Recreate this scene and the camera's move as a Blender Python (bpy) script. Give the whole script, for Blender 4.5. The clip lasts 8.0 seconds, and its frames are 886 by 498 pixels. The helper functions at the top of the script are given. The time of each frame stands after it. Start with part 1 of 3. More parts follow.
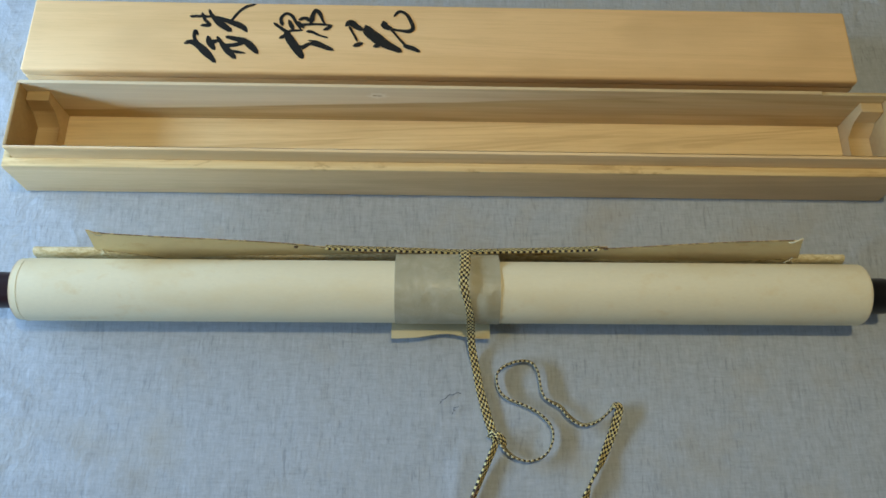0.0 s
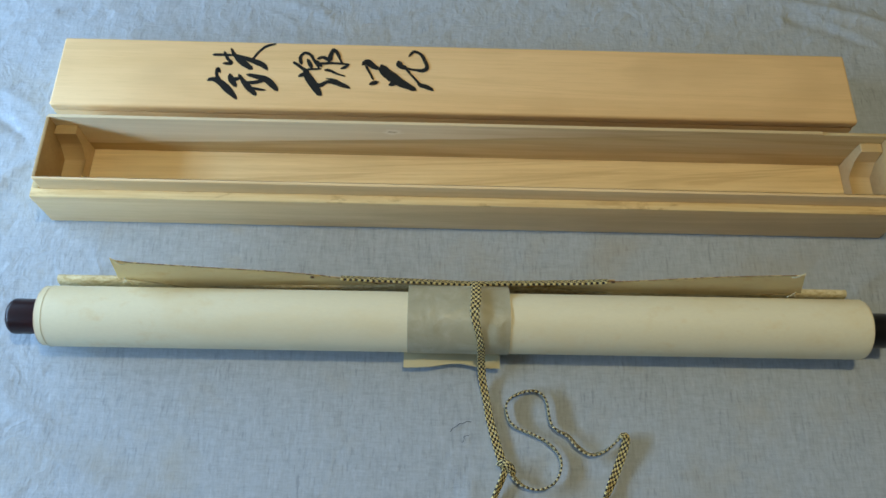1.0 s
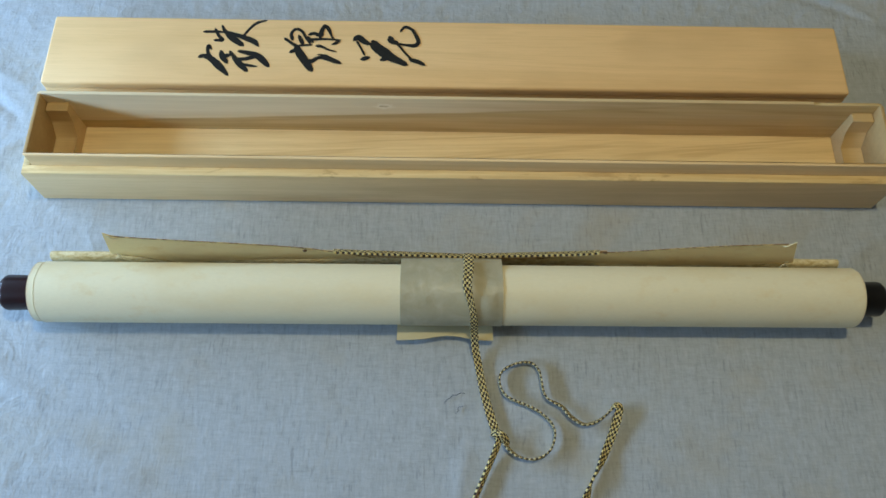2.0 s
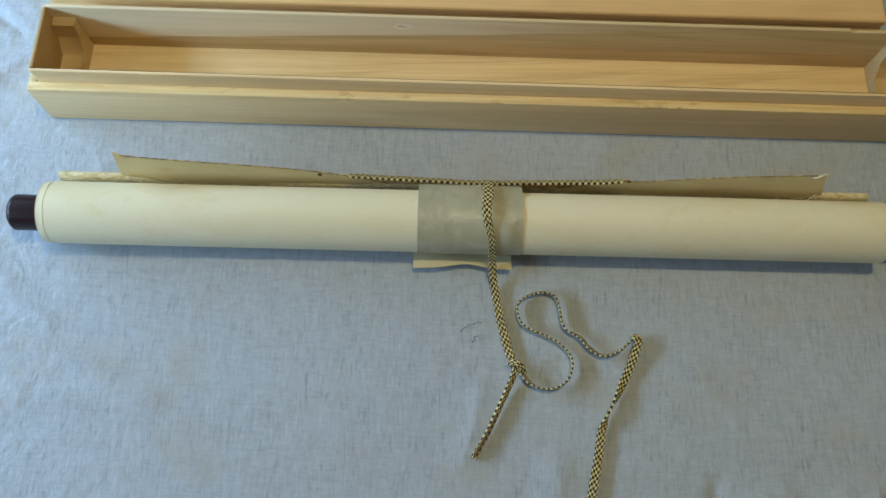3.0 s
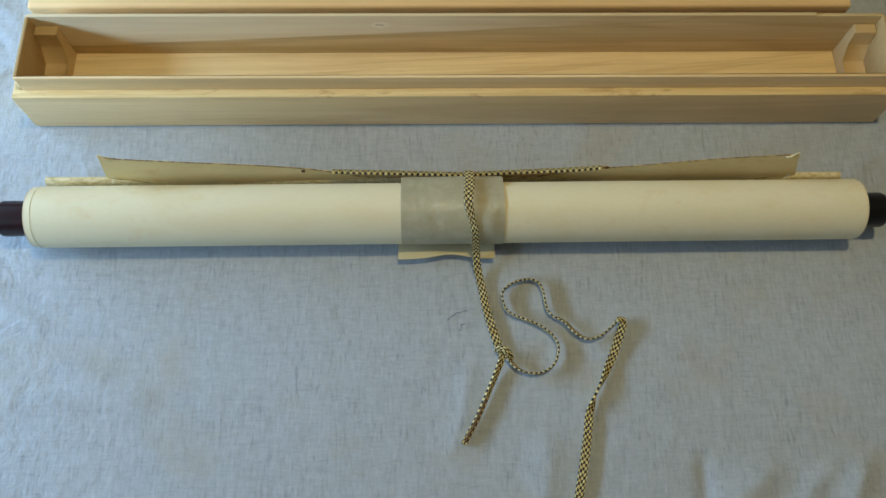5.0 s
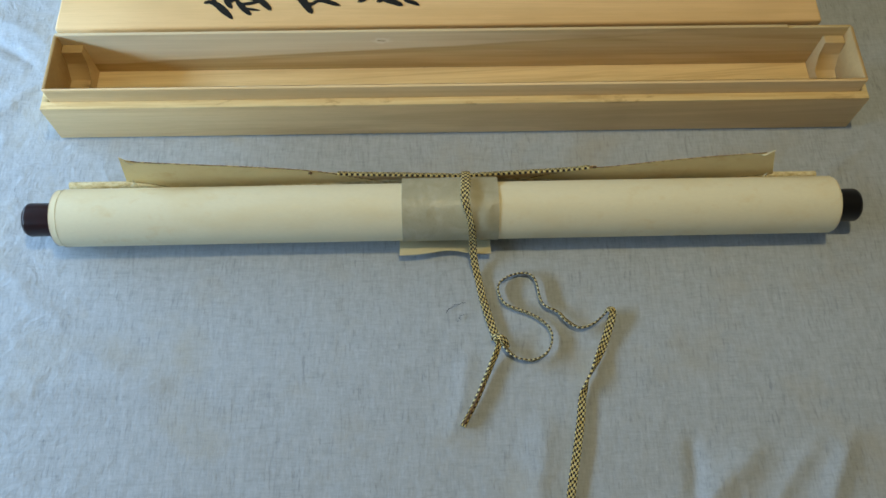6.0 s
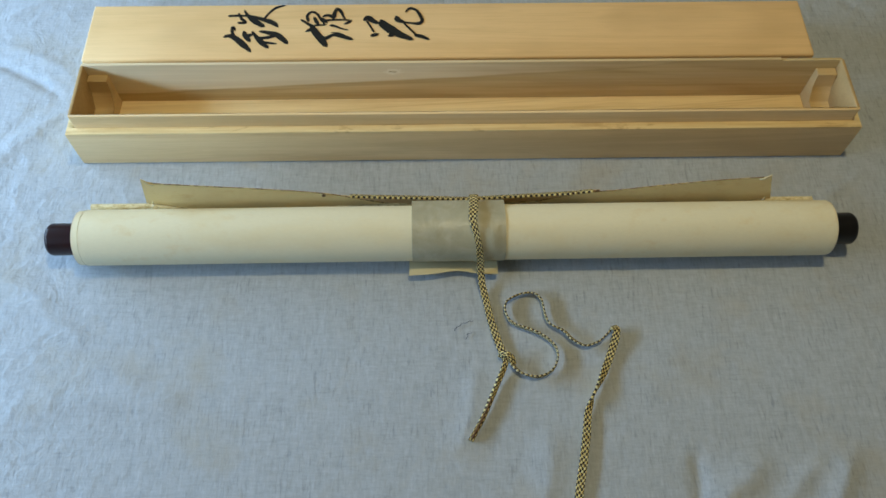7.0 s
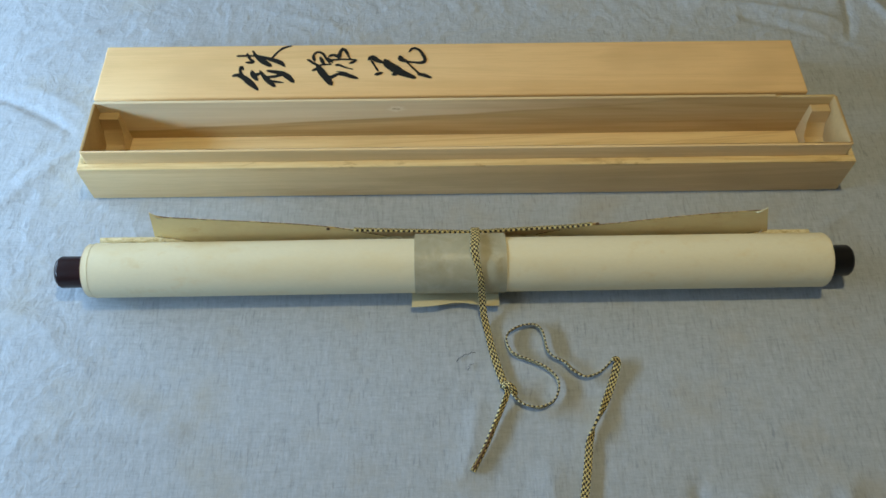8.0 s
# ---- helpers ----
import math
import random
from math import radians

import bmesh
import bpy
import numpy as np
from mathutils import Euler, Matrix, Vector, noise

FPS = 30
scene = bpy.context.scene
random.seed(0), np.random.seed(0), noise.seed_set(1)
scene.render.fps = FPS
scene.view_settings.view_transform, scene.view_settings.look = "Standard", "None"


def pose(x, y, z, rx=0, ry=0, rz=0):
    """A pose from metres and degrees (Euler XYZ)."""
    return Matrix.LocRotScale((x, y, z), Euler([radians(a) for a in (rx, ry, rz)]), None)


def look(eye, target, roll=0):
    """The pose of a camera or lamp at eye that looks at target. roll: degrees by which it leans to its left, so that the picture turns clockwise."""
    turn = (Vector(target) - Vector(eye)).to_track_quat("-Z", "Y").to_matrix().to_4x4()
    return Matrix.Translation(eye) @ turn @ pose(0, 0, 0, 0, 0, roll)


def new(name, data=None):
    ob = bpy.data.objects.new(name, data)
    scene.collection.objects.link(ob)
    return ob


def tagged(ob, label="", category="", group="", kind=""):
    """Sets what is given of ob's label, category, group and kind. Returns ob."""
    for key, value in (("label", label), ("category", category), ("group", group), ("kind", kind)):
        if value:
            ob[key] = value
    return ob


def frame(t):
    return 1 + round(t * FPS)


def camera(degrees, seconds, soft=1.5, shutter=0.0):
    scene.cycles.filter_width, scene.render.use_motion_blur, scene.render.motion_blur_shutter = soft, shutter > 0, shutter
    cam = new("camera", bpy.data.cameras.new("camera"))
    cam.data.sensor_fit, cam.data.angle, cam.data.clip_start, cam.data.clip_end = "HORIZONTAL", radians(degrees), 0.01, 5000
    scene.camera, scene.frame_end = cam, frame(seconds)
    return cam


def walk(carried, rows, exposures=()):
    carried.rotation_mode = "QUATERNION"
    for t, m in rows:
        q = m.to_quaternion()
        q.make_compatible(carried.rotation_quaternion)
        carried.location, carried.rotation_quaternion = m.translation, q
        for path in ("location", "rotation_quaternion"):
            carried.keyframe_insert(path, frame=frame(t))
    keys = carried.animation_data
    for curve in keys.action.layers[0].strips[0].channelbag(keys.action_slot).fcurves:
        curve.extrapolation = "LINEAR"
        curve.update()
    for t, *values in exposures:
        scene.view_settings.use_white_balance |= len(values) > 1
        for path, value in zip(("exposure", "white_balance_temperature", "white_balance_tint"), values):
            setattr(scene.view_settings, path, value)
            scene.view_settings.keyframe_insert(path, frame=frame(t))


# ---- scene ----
cam = camera(58.2, 8.0, soft=1.6)

PATH = [
    (0, (-0.022, -0.263, 0.559), (0.016, 0.466, -1.303), 3.4),
    (0.5, (-0.026, -0.263, 0.571), (0.01, 0.525, -1.267), 3.4),
    (1, (-0.027, -0.271, 0.574), (-0.004, 0.537, -1.255), 2.7),
    (1.2, (-0.024, -0.275, 0.571), (-0.006, 0.536, -1.257), 2.3),
    (2.3, (-0.022, -0.287, 0.566), (0.006, 0.484, -1.279), 2.5),
    (2.5, (-0.024, -0.288, 0.562), (0.001, 0.465, -1.291), 2.5),
    (2.8, (-0.027, -0.293, 0.555), (-0.012, 0.436, -1.308), 2.5),
    (3, (-0.032, -0.293, 0.55), (-0.012, 0.374, -1.335), 3.2),
    (3.5, (-0.036, -0.301, 0.544), (-0.022, 0.352, -1.347), 2.4),
    (4, (-0.037, -0.303, 0.545), (-0.018, 0.353, -1.345), 2.5),
    (4.5, (-0.032, -0.306, 0.545), (0.003, 0.352, -1.343), 3.1),
    (5, (-0.027, -0.314, 0.552), (0.015, 0.394, -1.318), 2.7),
    (6.3, (-0.023, -0.382, 0.57), (0.005, 0.492, -1.229), 0.7),
    (6.5, (-0.027, -0.389, 0.571), (0.001, 0.514, -1.213), 0.8),
    (7, (-0.028, -0.397, 0.574), (-0.004, 0.55, -1.187), 0.6),
    (7.5, (-0.027, -0.4, 0.578), (0.004, 0.597, -1.155), 1.4),
    (8, (-0.026, -0.408, 0.58), (-0.013, 0.628, -1.131), -0.1),
]
walk(cam, [(t, look(eye, target, roll)) for t, eye, target, roll in PATH],
     [(0, 0, 6200, 12), (0.8, 0, 6050, 10), (1.2, 0, 6050, 10), (2.5, 0, 6250, 10), (4, 0, 6450, 10), (6.5, 0, 6500, 10), (8, 0, 6450, 10)])

# ---- world, lights ----
world = bpy.data.worlds.new("world")
scene.world = world
world.use_nodes = True
wn = world.node_tree
sky = wn.nodes.new("ShaderNodeTexSky")
sky.sky_type, sky.sun_disc = "NISHITA", False
sky.sun_elevation, sky.sun_rotation = radians(35), radians(200)
wn.nodes["Background"].inputs["Strength"].default_value = 0.1
wn.links.new(sky.outputs["Color"], wn.nodes["Background"].inputs["Color"])

WINDOW_POWER, LAMP_POWER, FILL_POWER = 12.6, 6.8, 2.2


def area(name, place, target, sx, sy, power, colour):
    data = bpy.data.lights.new(name, "AREA")
    data.shape, data.size, data.size_y, data.energy, data.color = "RECTANGLE", sx, sy, power, colour
    ob = new(name, data)
    ob.matrix_world = look(place, target)
    return ob


area("window_daylight", (-0.85, -0.02, 0.29), (0.0, -0.02, 0.29), 0.95, 0.10, WINDOW_POWER, (0.44, 0.70, 1.0))
area("ceiling_lamp_light", (0.15, 0.045, 1.45), (0.15, 0.045, 0.0), 0.09, 0.09, LAMP_POWER, (1.0, 0.855, 0.475))

# added fill with no known source: aimed upwards so the ceiling bounce lifts shade
area("ceiling_bounce_fill", (0.15, 0.045, 1.53), (0.15, 0.045, 2.4), 0.2, 0.2, FILL_POWER, (1.0, 0.855, 0.475))

# ---- materials ----


class Mat:
    """A node material with a few shorthands."""

    def __init__(self, name, rough=0.6, spec=0.4):
        self.m = bpy.data.materials.new(name)
        self.m.use_nodes = True
        self.t = self.m.node_tree
        self.b = self.t.nodes["Principled BSDF"]
        self.b.inputs["Roughness"].default_value = rough
        self.b.inputs["Specular IOR Level"].default_value = spec

    def node(self, kind, **values):
        n = self.t.nodes.new(kind)
        for k, v in values.items():
            n.inputs[k].default_value = v
        return n

    def link(self, a, b):
        self.t.links.new(a, b)

    def coords(self, scale=(1, 1, 1), slant=0.0, uv=False):
        """Coordinates turned by slant about z, then scaled."""
        c = self.t.nodes.new("ShaderNodeTexCoord")
        m = self.t.nodes.new("ShaderNodeMapping")
        m.vector_type = "TEXTURE"
        m.inputs["Scale"].default_value = tuple(1 / v for v in scale)
        m.inputs["Rotation"].default_value = (0, 0, slant)
        self.link(c.outputs["UV" if uv else "Object"], m.inputs["Vector"])
        return m.outputs["Vector"]

    def noise(self, scale, detail=4.0, rough=0.55, stretch=(1, 1, 1), distort=0.0, slant=0.0):
        n = self.node("ShaderNodeTexNoise", Scale=scale, Detail=detail, Roughness=rough, Distortion=distort)
        self.link(self.coords(stretch, slant), n.inputs["Vector"])
        return n.outputs["Fac"]

    def ramp(self, fac, stops):
        r = self.t.nodes.new("ShaderNodeValToRGB")
        e = r.color_ramp.elements
        while len(e) < len(stops):
            e.new(0.5)
        for el, (p, c) in zip(e, stops):
            el.position, el.color = p, (*c, 1)
        self.link(fac, r.inputs["Fac"])
        return r.outputs["Color"]

    def mix(self, a, b, fac, kind="MIX"):
        n = self.t.nodes.new("ShaderNodeMix")
        n.data_type, n.blend_type = "RGBA", kind
        for value, i in ((fac, 0), (a, 6), (b, 7)):
            if isinstance(value, (int, float)):
                n.inputs[i].default_value = value
            elif isinstance(value, tuple):
                n.inputs[i].default_value = (*value, 1)
            else:
                self.link(value, n.inputs[i])
        return n.outputs[2]

    def math(self, op, a, b=0.0):
        n = self.t.nodes.new("ShaderNodeMath")
        n.operation = op
        for i, value in enumerate((a, b)):
            if isinstance(value, (int, float)):
                n.inputs[i].default_value = value
            else:
                self.link(value, n.inputs[i])
        return n.outputs[0]

    def colour(self, c):
        if isinstance(c, tuple):
            self.b.inputs["Base Color"].default_value = (*c, 1)
        else:
            self.link(c, self.b.inputs["Base Color"])
        return self

    def bump(self, height, strength=0.2, distance=0.001):
        n = self.node("ShaderNodeBump", Strength=strength, Distance=distance)
        self.link(height, n.inputs["Height"])
        self.link(n.outputs["Normal"], self.b.inputs["Normal"])
        return self


def wood(name, pale, mid, dark, seed=0.0, rough=0.5, lines=0.3, figure=0.15, slant=0.0):
    m = Mat(name, rough, 0.35)
    big = m.noise(9 + seed, 3, 0.5, (0.12, 1, 1), 0.6, slant)
    grain = m.noise(260 + 7 * seed, 5, 0.65, (0.018, 1, 1), 0.0, 0.6 * slant)
    fine = m.noise(1300, 3, 0.6, (0.03, 1, 1))
    c = m.ramp(big, [(0.3, dark), (0.5, mid), (0.7, pale)])
    c = m.mix(c, m.ramp(grain, [(0.3, tuple(0.85 * v for v in mid)), (0.62, pale)]), lines)
    c = m.mix(c, m.ramp(fine, [(0.35, tuple(0.55 * v for v in dark)), (0.5, pale)]), 0.10)
    flame = m.noise(34 + seed, 4, 0.6, (0.055, 1, 1), 1.6, slant)
    c = m.mix(c, tuple(0.82 * v for v in dark), m.math("MULTIPLY", m.ramp(flame, [(0.50, (0, 0, 0)), (0.56, (1, 1, 1)), (0.68, (0.3, 0.3, 0.3))]), figure))
    blot = m.noise(22, 2, 0.5, (0.5, 1, 1))
    c = m.mix(c, tuple(0.8 * v for v in mid), m.math("MULTIPLY", m.ramp(blot, [(0.52, (0, 0, 0)), (0.75, (1, 1, 1))]), 0.5))
    m.colour(c).bump(grain, 0.12, 0.0006)
    return m.m


WOOD_LID = wood("paulownia_lid", (0.90, 0.635, 0.335), (0.85, 0.565, 0.27), (0.76, 0.475, 0.20), 0.0, 0.5, 0.22, 0.2)
WOOD_BOX = wood("paulownia_box", (0.89, 0.65, 0.365), (0.82, 0.565, 0.28), (0.68, 0.43, 0.18), 1.0, 0.5, 0.4, 0.25)
WOOD_IN = wood("paulownia_inside", (0.93, 0.735, 0.43), (0.86, 0.635, 0.325), (0.64, 0.42, 0.18), 2.0, 0.5, 0.7, 0.38, 0.05)
WOOD_SIDE = wood("paulownia_end_board", (0.56, 0.385, 0.175), (0.49, 0.32, 0.135), (0.39, 0.24, 0.09), 5.0, 0.6)
WOOD_END = wood("paulownia_raw", (0.67, 0.485, 0.245), (0.60, 0.42, 0.20), (0.48, 0.31, 0.13), 3.0, 0.7)



def ledge_material():
    m = Mat("raw_ledge", 0.75, 0.3)
    grain = m.noise(420, 4, 0.6, (0.04, 1, 1))
    spots = m.noise(70, 4, 0.7, (0.35, 1, 1), 0.5)
    c = m.ramp(grain, [(0.3, (0.67, 0.47, 0.215)), (0.7, (0.85, 0.66, 0.35))])
    c = m.mix(c, (0.36, 0.20, 0.075), m.math("MULTIPLY", m.ramp(spots, [(0.56, (0, 0, 0)), (0.68, (1, 1, 1))]), 0.6))
    m.colour(c).bump(m.math("ADD", grain, spots), 0.3, 0.0008)
    return m.m


WOOD_LEDGE = ledge_material()


def cloth_material():
    m = Mat("grey_linen", 0.9, 0.15)
    warp = m.noise(640, 3, 0.65, (1, 0.20, 1))
    weft = m.noise(640, 3, 0.65, (0.20, 1, 1))
    slub = m.noise(250, 4, 0.7, (1, 0.16, 1))
    slub2 = m.noise(250, 4, 0.7, (0.16, 1, 1))
    cloud = m.noise(13, 4, 0.6)
    c = m.ramp(m.math("ADD", m.math("MULTIPLY", warp, 0.5), m.math("MULTIPLY", weft, 0.5)),
               [(0.36, (0.294, 0.313, 0.340)), (0.5, (0.396, 0.424, 0.459)), (0.64, (0.499, 0.534, 0.578))])
    c = m.mix(c, m.ramp(slub, [(0.30, (0.280, 0.303, 0.328)), (0.46, (0.395, 0.423, 0.458)), (0.72, (0.479, 0.511, 0.554))]), 0.5)
    c = m.mix(c, m.ramp(slub2, [(0.30, (0.303, 0.328, 0.357)), (0.48, (0.398, 0.428, 0.464)), (0.72, (0.461, 0.494, 0.537))]), 0.30)
    # thicker dark threads here and there, along both directions
    dash = m.noise(520, 2, 0.5, (1, 0.17, 1))
    dash2 = m.noise(520, 2, 0.5, (0.17, 1, 1))
    patch = m.ramp(m.noise(28, 3), [(0.36, (0.15, 0.15, 0.15)), (0.62, (1, 1, 1))])
    c = m.mix(c, (0.180, 0.194, 0.213), m.math("MULTIPLY", m.math("MULTIPLY", m.ramp(dash, [(0.57, (0, 0, 0)), (0.70, (1, 1, 1))]), patch), 0.40))
    c = m.mix(c, (0.198, 0.212, 0.233), m.math("MULTIPLY", m.math("MULTIPLY", m.ramp(dash2, [(0.60, (0, 0, 0)), (0.72, (1, 1, 1))]), patch), 0.18))
    c = m.mix(c, (0.562, 0.599, 0.651), m.math("MULTIPLY", m.ramp(dash, [(0.28, (1, 1, 1)), (0.40, (0, 0, 0))]), 0.24))
    # faint brownish mottling from the broad noise
    c = m.mix(c, (0.40, 0.36, 0.28), m.math("MULTIPLY", m.ramp(cloud, [(0.54, (0, 0, 0)), (0.70, (1, 1, 1))]), 0.4))
    # the linen is crumpled where nothing has smoothed it: towards the window side and the far edge
    sep = m.t.nodes.new("ShaderNodeSeparateXYZ")
    m.link(m.coords(), sep.inputs[0])
    side = m.ramp(m.math("MULTIPLY", sep.outputs[0], -1.0), [(0.22, (0, 0, 0)), (0.36, (1, 1, 1))])
    back = m.ramp(sep.outputs[1], [(0.13, (0, 0, 0)), (0.20, (1, 1, 1))])
    crumple = m.math("MINIMUM", m.math("ADD", m.math("ADD", side, back), 0.12), 1.0)
    ridges = None
    for scale, amount in ((48, 1.0), (105, 0.35)):
        n = m.noise(scale, 3, 0.55, (1, 1, 1), 0.7)
        r = m.math("MULTIPLY", m.math("ABSOLUTE", m.math("SUBTRACT", n, 0.5)), -7.0 * amount)
        ridges = r if ridges is None else m.math("ADD", ridges, r)
    weave = m.math("ADD", m.math("MULTIPLY", slub, 0.7), m.math("MULTIPLY", m.math("ADD", warp, weft), 0.4))
    lumps = m.noise(60, 4, 0.55)
    height = m.math("ADD", weave, m.math("MULTIPLY", lumps, 3.0))
    height = m.math("ADD", height, m.math("MULTIPLY", ridges, m.math("MULTIPLY", crumple, 1.2)))
    m.colour(c).bump(height, 0.35, 0.0007)
    m.b.inputs["Sheen Weight"].default_value = 0.15
    return m.m


def paper(name, base, stain, rough=0.75, blot=0.5, spec=0.25, through_light=0.0):
    m = Mat(name, rough, spec)
    fibre = m.noise(700, 3, 0.6, (0.4, 1, 1))
    cloud = m.noise(26, 4, 0.6, (0.5, 1, 1))
    c = m.ramp(fibre, [(0.3, tuple(0.975 * v for v in base)), (0.7, tuple(min(1, 1.015 * v) for v in base))])
    c = m.mix(c, stain, m.math("MULTIPLY", m.ramp(cloud, [(0.5, (0, 0, 0)), (0.75, (1, 1, 1))]), blot))
    # small foxing marks, gathered in patches
    fox = m.ramp(m.noise(95, 4, 0.65, (0.7, 1, 1)), [(0.54, (0, 0, 0)), (0.72, (1, 1, 1))])
    patch = m.ramp(m.noise(11, 2), [(0.42, (0, 0, 0)), (0.62, (1, 1, 1))])
    c = m.mix(c, (0.95 * stain[0], 0.88 * stain[1], 0.75 * stain[2]), m.math("MULTIPLY", m.math("MULTIPLY", fox, patch), 0.7 * blot))
    m.colour(c).bump(m.math("ADD", fibre, m.math("MULTIPLY", cloud, 8.0)), 0.06, 0.0006)
    if through_light:
        # a single thin sheet lets some light through from behind
        back = m.t.nodes.new("ShaderNodeBsdfTranslucent")
        m.link(c, back.inputs["Color"])
        both = m.t.nodes.new("ShaderNodeMixShader")
        both.inputs[0].default_value = through_light
        m.link(m.b.outputs[0], both.inputs[1])
        m.link(back.outputs[0], both.inputs[2])
        m.link(both.outputs[0], m.t.nodes["Material Output"].inputs["Surface"])
    return m.m


def braid_material(name, period, straw_dark, straw_pale, slant, more, depth=1.0):
    """Flat braid: u across from 0 to 1, v along in metres."""
    m = Mat(name, 0.7, 0.3)
    sep = m.t.nodes.new("ShaderNodeSeparateXYZ")
    m.link(m.coords(uv=True), sep.inputs[0])
    u = m.math("MULTIPLY", sep.outputs[0], math.pi * 4.0)
    v = m.math("ADD", m.math("MULTIPLY", sep.outputs[1], 2 * math.pi / period), m.math("MULTIPLY", m.math("ABSOLUTE", m.math("SUBTRACT", sep.outputs[0], 0.5)), slant))
    spot = m.math("MULTIPLY", m.math("COSINE", u), m.math("COSINE", v))
    wobble = m.math("MULTIPLY", m.math("SUBTRACT", m.noise(600, 2), 0.5), 0.5)
    k = m.ramp(m.math("ADD", m.math("ADD", spot, wobble), more), [(0.06, (0, 0, 0)), (0.22, (1, 1, 1))])
    straw = m.ramp(m.noise(300, 3), [(0.3, straw_dark), (0.7, straw_pale)])
    m.colour(m.mix(straw, (0.030, 0.022, 0.016), m.math("MULTIPLY", k, depth)))
    m.bump(m.math("MULTIPLY", spot, -1.0), 0.7, 0.0006)
    return m.m


def frayed_edge():
    m = Mat("frayed_edge", 0.85, 0.2)
    c = m.ramp(m.noise(330, 3, 0.7), [(0.44, (0.17, 0.09, 0.035)), (0.58, (0.62, 0.45, 0.20))])
    m.colour(c)
    return m.m


def plain(name, base, rough=0.6, spec=0.4, vary=0.12, scale=60):
    m = Mat(name, rough, spec)
    n = m.noise(scale, 4)
    m.colour(m.ramp(n, [(0.3, tuple(v * (1 - vary) for v in base)), (0.7, tuple(min(1, v * (1 + vary)) for v in base))]))
    m.bump(n, 0.08, 0.001)
    return m.m


def gilt_paper():
    m = Mat("gilt_paper", 0.6, 0.4)
    speck = m.noise(420, 4, 0.7, (0.45, 1, 1))
    cloud = m.noise(70, 3, 0.6, (0.3, 1, 1))
    c = m.ramp(speck, [(0.34, (0.52, 0.39, 0.18)), (0.46, (0.68, 0.55, 0.29)), (0.62, (0.84, 0.73, 0.46))])
    c = m.mix(c, (0.38, 0.27, 0.11), m.math("MULTIPLY", m.ramp(cloud, [(0.45, (0, 0, 0)), (0.65, (1, 1, 1))]), 0.18))
    m.colour(c).bump(m.math("ADD", speck, cloud), 0.3, 0.001)
    return m.m


CLOTH = cloth_material()
PAPER = paper("cream_paper", (0.81, 0.725, 0.50), (0.75, 0.605, 0.33), 0.55, 0.6, 0.3)
PAPER_EDGE = paper("paper_edge", (0.80, 0.705, 0.55), (0.70, 0.58, 0.40), 0.85)
def wrapper_paper():
    m = Mat("grey_wrapper", 0.45, 0.5)
    cloud = m.noise(48, 4, 0.6, (1, 1, 1), 0.8)
    fibre = m.noise(500, 3)
    c = m.ramp(cloud, [(0.36, (0.40, 0.365, 0.245)), (0.52, (0.445, 0.41, 0.285)), (0.70, (0.525, 0.495, 0.37))])
    c = m.mix(c, (0.40, 0.33, 0.20), m.math("MULTIPLY", fibre, 0.25))
    m.colour(c)
    m.link(m.ramp(cloud, [(0.4, (0.55, 0.55, 0.55)), (0.65, (0.33, 0.33, 0.33))]), m.b.inputs["Roughness"])
    m.bump(m.noise(110, 5, 0.65), 0.5, 0.0016)
    return m.m


BAND = wrapper_paper()
TAB = paper("tab_paper", (0.62, 0.54, 0.33), (0.54, 0.44, 0.24))
FLAP = paper("flap_paper", (0.90, 0.73, 0.38), (0.78, 0.55, 0.23), 0.7, 0.6, 0.25, 0.15)
GOLD = gilt_paper()
SLEEVE = paper("sleeve_paper", (0.70, 0.53, 0.31), (0.58, 0.41, 0.20), 0.75, 0.5, 0.25, 0.3)
BRAID = braid_material("braid", 0.0042, (0.60, 0.44, 0.15), (0.81, 0.69, 0.34), 3.2, 0.16)
BRAID_EDGE = braid_material("braid_edge", 0.0034, (0.50, 0.39, 0.18), (0.70, 0.60, 0.34), 2.6, 0.06, 0.92)
FRAYED = frayed_edge()
BROWN = plain("brown_edge", (0.14, 0.075, 0.035), 0.8)
BLACK_LACQUER = plain("black_lacquer", (0.008, 0.007, 0.007), 0.3, 0.35, 0.3)
LACQUER = plain("dark_lacquer", (0.016, 0.004, 0.005), 0.34, 0.3, 0.3)
INK = plain("sumi_ink", (0.012, 0.013, 0.013), 0.55, 0.3, 0.3, 400)
THREAD = plain("dark_thread", (0.05, 0.055, 0.07), 0.8)
SILK = plain("white_thread", (0.74, 0.66, 0.44), 0.6)
PLASTER = plain("plaster", (0.74, 0.70, 0.62), 0.9, 0.2, 0.06, 20)
FLOORING = wood("floor_boards", (0.36, 0.24, 0.13), (0.30, 0.19, 0.10), (0.24, 0.15, 0.08), 0.5)
WHITE = plain("white_paint", (0.75, 0.75, 0.73), 0.5)

# ---- building helpers ----


def link_bm(name, bm, material, smooth=True):
    me = bpy.data.meshes.new(name)
    bmesh.ops.recalc_face_normals(bm, faces=bm.faces)
    bm.to_mesh(me)
    bm.free()
    me.materials.append(material)
    if smooth:
        me.shade_smooth()
        me.set_sharp_from_angle(angle=radians(40))
    return new(name, me)


def part(name, bm, material, parent, label="", smooth=True):
    ob = link_bm(name, bm, material, smooth)
    ob.parent = parent
    if label:
        ob["label"] = label
    return ob


def thing(name, place, label, category, group=""):
    ob = new(name)
    ob.location = place
    ob.empty_display_size = 0.02
    return tagged(ob, label, category, group)


